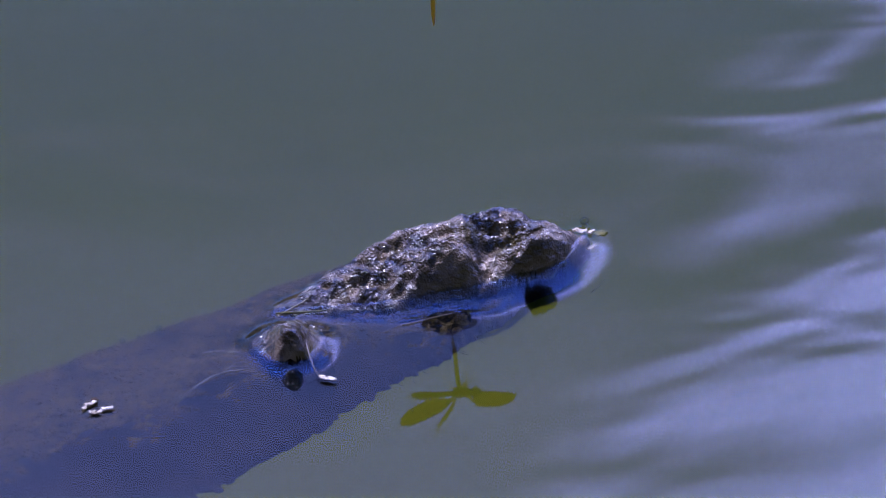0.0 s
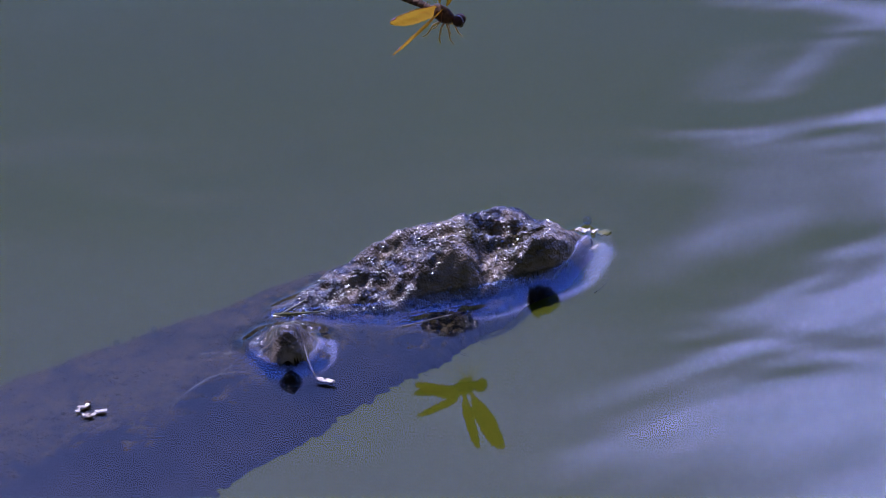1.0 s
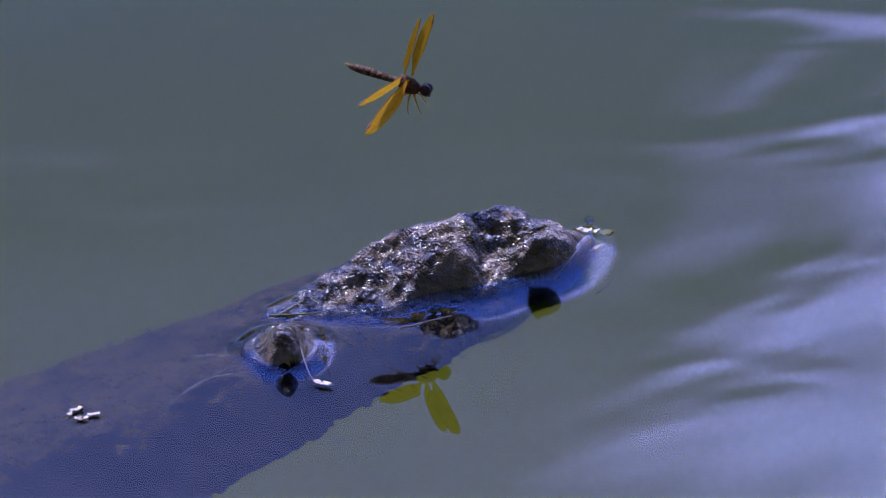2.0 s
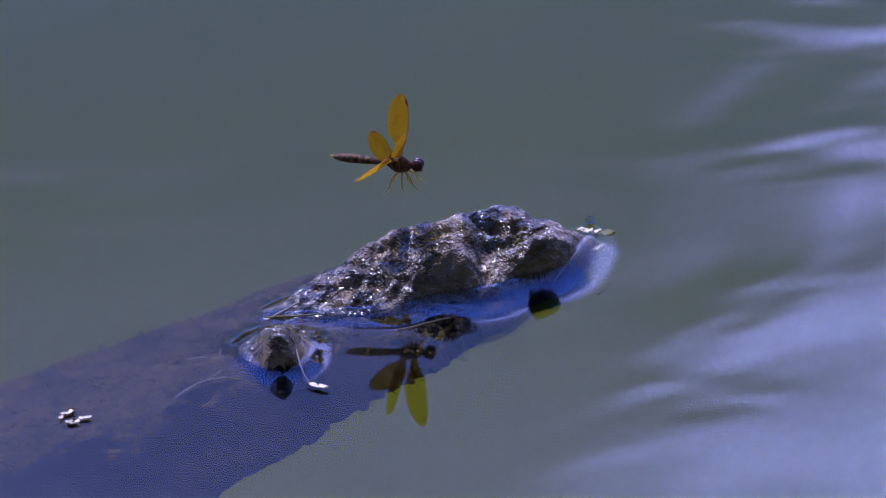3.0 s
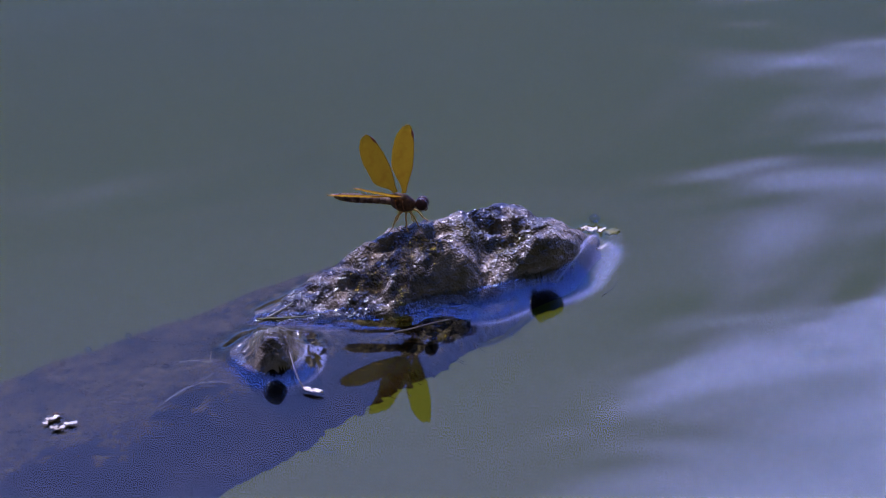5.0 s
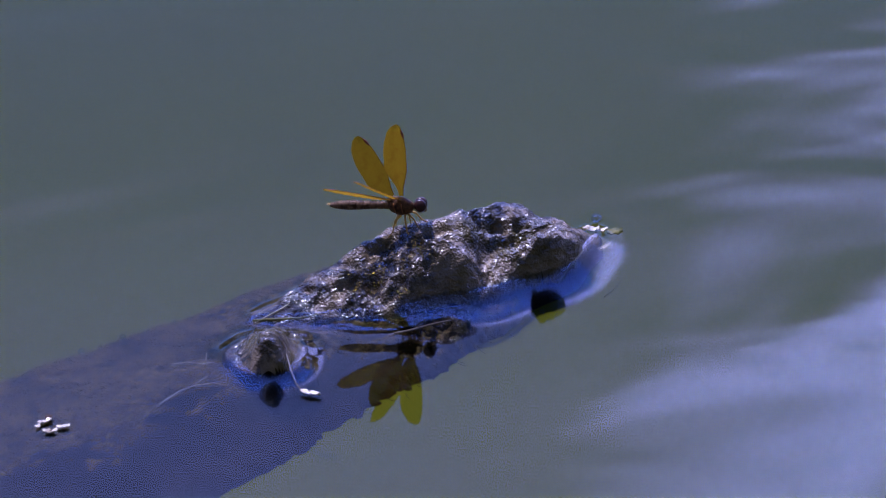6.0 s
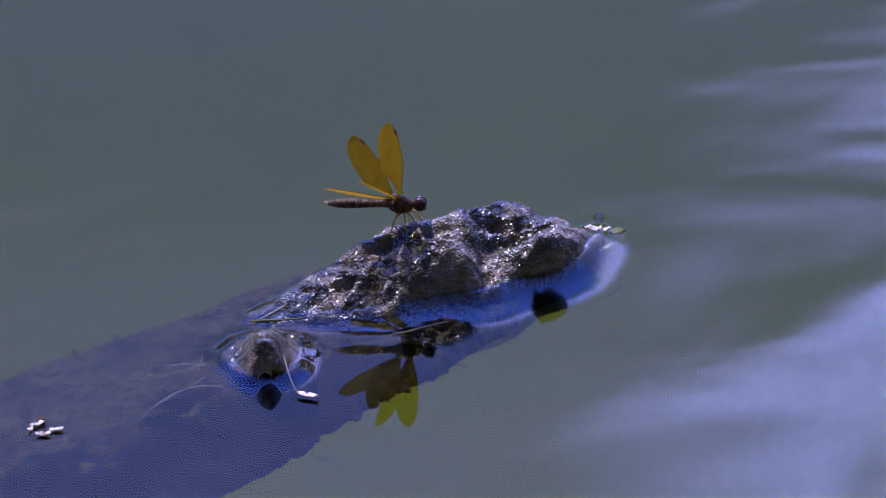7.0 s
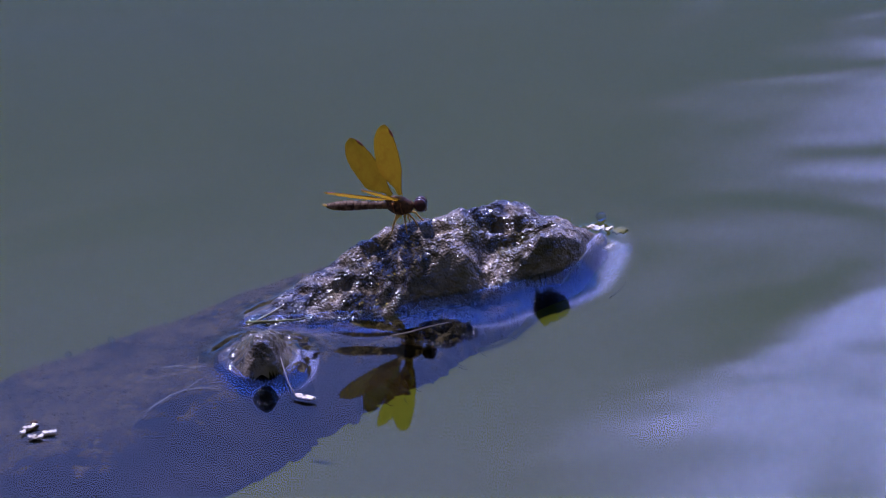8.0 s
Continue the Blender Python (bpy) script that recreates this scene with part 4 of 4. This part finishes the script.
    walk(WINGS[2], [
        (0, pose(0.0004, -0.001, 0.0019, 178, 82, 42)),
        (0.3, pose(0.0004, -0.001, 0.0019, -106, 55, 110)),
        (0.5, pose(0.0004, -0.001, 0.0019, -96, 72, 114)),
        (0.567, pose(0.0004, -0.001, 0.0019, -86, 52, 177)),
        (0.633, pose(0.0004, -0.001, 0.0019, -104, 36, -142)),
        (0.7, pose(0.0004, -0.001, 0.0019, -128, 32, -102)),
        (0.8, pose(0.0004, -0.001, 0.0019, -153, 16, -88)),
        (0.9, pose(0.0004, -0.001, 0.0019, -136, 26, -65)),
        (1, pose(0.0004, -0.001, 0.0019, -135, 36, -110)),
        (1.1, pose(0.0004, -0.001, 0.0019, -111, 29, -68)),
        (1.2, pose(0.0004, -0.001, 0.0019, -141, 32, -53)),
        (1.3, pose(0.0004, -0.001, 0.0019, -121, 45, -88)),
        (1.4, pose(0.0004, -0.001, 0.0019, -96, 32, -57)),
        (1.5, pose(0.0004, -0.001, 0.0019, -123, 23, -64)),
        (1.6, pose(0.0004, -0.001, 0.0019, -152, 41, -98)),
        (1.7, pose(0.0004, -0.001, 0.0019, -86, 23, -43)),
        (1.8, pose(0.0004, -0.001, 0.0019, -99, 32, -58)),
        (1.9, pose(0.0004, -0.001, 0.0019, -129, 27, -69)),
        (2, pose(0.0004, -0.001, 0.0019, -163, 41, -109)),
        (2.1, pose(0.0004, -0.001, 0.0019, -90, 28, -45)),
        (2.2, pose(0.0004, -0.001, 0.0019, -105, 35, -63)),
        (2.3, pose(0.0004, -0.001, 0.0019, -136, 28, -74)),
        (2.4, pose(0.0004, -0.001, 0.0019, -170, 39, -116)),
        (2.45, pose(0.0004, -0.001, 0.0019, -126, 42, -83)),
        (2.5, pose(0.0004, -0.001, 0.0019, -89, 29, -58)),
        (2.6, pose(0.0004, -0.001, 0.0019, -105, 36, -74)),
        (2.7, pose(0.0004, -0.001, 0.0019, -136, 29, -86)),
        (2.75, pose(0.0004, -0.001, 0.0019, -88, 10, -58)),
        (2.8, pose(0.0004, -0.001, 0.0019, -50, -21, -52)),
        (2.9, pose(0.0004, -0.001, 0.0019, -62, -13, -61)),
        (2.95, pose(0.0004, -0.001, 0.0019, -15, -30, -57)),
        (3, pose(0.0004, -0.001, 0.0019, 43, -44, -71)),
        (3.033, pose(0.0004, -0.001, 0.0019, -16, -36, -48)),
        (3.067, pose(0.0004, -0.001, 0.0019, -62, -16, -43)),
        (3.1, pose(0.0004, -0.001, 0.0019, -105, -0, -54)),
        (3.133, pose(0.0004, -0.001, 0.0019, -148, 3, -81)),
        (3.167, pose(0.0004, -0.001, 0.0019, 172, -13, -103)),
        (3.2, pose(0.0004, -0.001, 0.0019, 132, -41, -110)),
        (3.25, pose(0.0004, -0.001, 0.0019, 169, -20, -105)),
        (3.3, pose(0.0004, -0.001, 0.0019, -155, -7, -89)),
        (3.35, pose(0.0004, -0.001, 0.0019, -121, 3, -75)),
        (3.4, pose(0.0004, -0.001, 0.0019, -86, 3, -58)),
        (3.433, pose(0.0004, -0.001, 0.0019, -47, -22, -53)),
        (3.467, pose(0.0004, -0.001, 0.0019, 2, -45, -71)),
        (3.5, pose(0.0004, -0.001, 0.0019, 69, -43, -108)),
        (3.533, pose(0.0004, -0.001, 0.0019, 124, -16, -115)),
        (3.567, pose(0.0004, -0.001, 0.0019, 174, 6, -96)),
        (3.6, pose(0.0004, -0.001, 0.0019, -132, 4, -67)),
        (3.7, pose(0.0004, -0.001, 0.0019, -97, -5, -72)),
        (3.75, pose(0.0004, -0.001, 0.0019, -153, -7, -95)),
        (3.8, pose(0.0004, -0.001, 0.0019, 151, -26, -105)),
        (3.85, pose(0.0004, -0.001, 0.0019, -153, -0, -93)),
        (3.9, pose(0.0004, -0.001, 0.0019, -92, 4, -64)),
        (3.933, pose(0.0004, -0.001, 0.0019, -145, 6, -90)),
        (3.967, pose(0.0004, -0.001, 0.0019, 166, -12, -108)),
        (4, pose(0.0004, -0.001, 0.0019, 115, -37, -106)),
        (4.05, pose(0.0004, -0.001, 0.0019, 159, -25, -97)),
        (4.1, pose(0.0004, -0.001, 0.0019, -158, -21, -83)),
        (4.2, pose(0.0004, -0.001, 0.0019, -113, 2, -73)),
        (4.233, pose(0.0004, -0.001, 0.0019, -163, -7, -101)),
        (4.267, pose(0.0004, -0.001, 0.0019, 151, -34, -116)),
        (4.3, pose(0.0004, -0.001, 0.0019, 80, -61, -91)),
        (4.4, pose(0.0004, -0.001, 0.0019, 156, -41, -111)),
        (4.5, pose(0.0004, -0.001, 0.0019, 145, -29, -99)),
        (4.6, pose(0.0004, -0.001, 0.0019, 132, -36, -117)),
        (4.7, pose(0.0004, -0.001, 0.0019, -175, -23, -118)),
        (5.8, pose(0.0004, -0.001, 0.0019, 172, -33, -123)),
        (6.5, pose(0.0004, -0.001, 0.0019, 169, -33, -119)),
        (7, pose(0.0004, -0.001, 0.0019, 167, -33, -117)),
        (7.5, pose(0.0004, -0.001, 0.0019, 167, -30, -115)),
        (8, pose(0.0004, -0.001, 0.0019, 169, -28, -112)),
    ])
    walk(WINGS[3], [
        (0, pose(-0.0015, -0.001, 0.0018, 80, -10, -140)),
        (0.3, pose(-0.0015, -0.001, 0.0018, 86, 1, -147)),
        (0.367, pose(-0.0015, -0.001, 0.0018, 33, -4, -128)),
        (0.433, pose(-0.0015, -0.001, 0.0018, -19, 9, -113)),
        (0.5, pose(-0.0015, -0.001, 0.0018, -72, 28, -113)),
        (0.6, pose(-0.0015, -0.001, 0.0018, -131, 12, -118)),
        (0.7, pose(-0.0015, -0.001, 0.0018, 173, -0, -107)),
        (0.8, pose(-0.0015, -0.001, 0.0018, 134, 31, -128)),
        (0.9, pose(-0.0015, -0.001, 0.0018, -175, 10, -144)),
        (1, pose(-0.0015, -0.001, 0.0018, -177, 4, -108)),
        (1.1, pose(-0.0015, -0.001, 0.0018, 158, 28, -129)),
        (1.2, pose(-0.0015, -0.001, 0.0018, -155, 26, -129)),
        (1.3, pose(-0.0015, -0.001, 0.0018, -144, 11, -106)),
        (1.4, pose(-0.0015, -0.001, 0.0018, 155, 19, -136)),
        (1.5, pose(-0.0015, -0.001, 0.0018, -161, 21, -130)),
        (1.6, pose(-0.0015, -0.001, 0.0018, -142, 12, -102)),
        (1.65, pose(-0.0015, -0.001, 0.0018, 174, 20, -117)),
        (1.7, pose(-0.0015, -0.001, 0.0018, 130, 16, -132)),
        (1.8, pose(-0.0015, -0.001, 0.0018, 153, 16, -137)),
        (1.9, pose(-0.0015, -0.001, 0.0018, -166, 18, -135)),
        (2, pose(-0.0015, -0.001, 0.0018, -149, 11, -107)),
        (2.05, pose(-0.0015, -0.001, 0.0018, 168, 16, -120)),
        (2.1, pose(-0.0015, -0.001, 0.0018, 125, 11, -133)),
        (2.2, pose(-0.0015, -0.001, 0.0018, 148, 11, -139)),
        (2.3, pose(-0.0015, -0.001, 0.0018, -171, 13, -137)),
        (2.4, pose(-0.0015, -0.001, 0.0018, -155, 9, -110)),
        (2.45, pose(-0.0015, -0.001, 0.0018, 165, 17, -126)),
        (2.5, pose(-0.0015, -0.001, 0.0018, 123, 11, -144)),
        (2.6, pose(-0.0015, -0.001, 0.0018, 146, 13, -152)),
        (2.7, pose(-0.0015, -0.001, 0.0018, -173, 15, -150)),
        (2.75, pose(-0.0015, -0.001, 0.0018, 170, -5, -128)),
        (2.8, pose(-0.0015, -0.001, 0.0018, 147, -16, -100)),
        (2.9, pose(-0.0015, -0.001, 0.0018, 141, -25, -133)),
        (2.95, pose(-0.0015, -0.001, 0.0018, 173, -8, -123)),
        (3, pose(-0.0015, -0.001, 0.0018, -152, 1, -106)),
        (3.05, pose(-0.0015, -0.001, 0.0018, 156, -6, -123)),
        (3.1, pose(-0.0015, -0.001, 0.0018, 105, -22, -128)),
        (3.15, pose(-0.0015, -0.001, 0.0018, 150, -13, -134)),
        (3.2, pose(-0.0015, -0.001, 0.0018, -167, -1, -132)),
        (3.3, pose(-0.0015, -0.001, 0.0018, 141, 7, -104)),
        (3.35, pose(-0.0015, -0.001, 0.0018, 122, -5, -133)),
        (3.4, pose(-0.0015, -0.001, 0.0018, 111, -25, -159)),
        (3.45, pose(-0.0015, -0.001, 0.0018, 148, -9, -144)),
        (3.5, pose(-0.0015, -0.001, 0.0018, -175, -5, -123)),
        (3.55, pose(-0.0015, -0.001, 0.0018, 152, -3, -124)),
        (3.6, pose(-0.0015, -0.001, 0.0018, 120, -2, -126)),
        (3.7, pose(-0.0015, -0.001, 0.0018, -179, -9, -141)),
        (3.8, pose(-0.0015, -0.001, 0.0018, 156, 6, -115)),
        (3.9, pose(-0.0015, -0.001, 0.0018, 115, -12, -152)),
        (3.95, pose(-0.0015, -0.001, 0.0018, 157, -5, -146)),
        (4, pose(-0.0015, -0.001, 0.0018, -160, -3, -137)),
        (4.05, pose(-0.0015, -0.001, 0.0018, 159, -2, -141)),
        (4.1, pose(-0.0015, -0.001, 0.0018, 117, -4, -144)),
        (4.2, pose(-0.0015, -0.001, 0.0018, 141, -7, -158)),
        (4.3, pose(-0.0015, -0.001, 0.0018, -167, -8, -149)),
        (4.4, pose(-0.0015, -0.001, 0.0018, 151, -13, -158)),
        (4.5, pose(-0.0015, -0.001, 0.0018, -164, -13, -160)),
        (4.6, pose(-0.0015, -0.001, 0.0018, -160, -6, -149)),
        (4.7, pose(-0.0015, -0.001, 0.0018, -160, -6, -148)),
        (5.8, pose(-0.0015, -0.001, 0.0018, -166, -16, -162)),
        (6.5, pose(-0.0015, -0.001, 0.0018, -166, -16, -160)),
        (7, pose(-0.0015, -0.001, 0.0018, -169, -18, -154)),
        (7.5, pose(-0.0015, -0.001, 0.0018, -169, -18, -152)),
        (8, pose(-0.0015, -0.001, 0.0018, -169, -18, -150)),
    ])


motions()
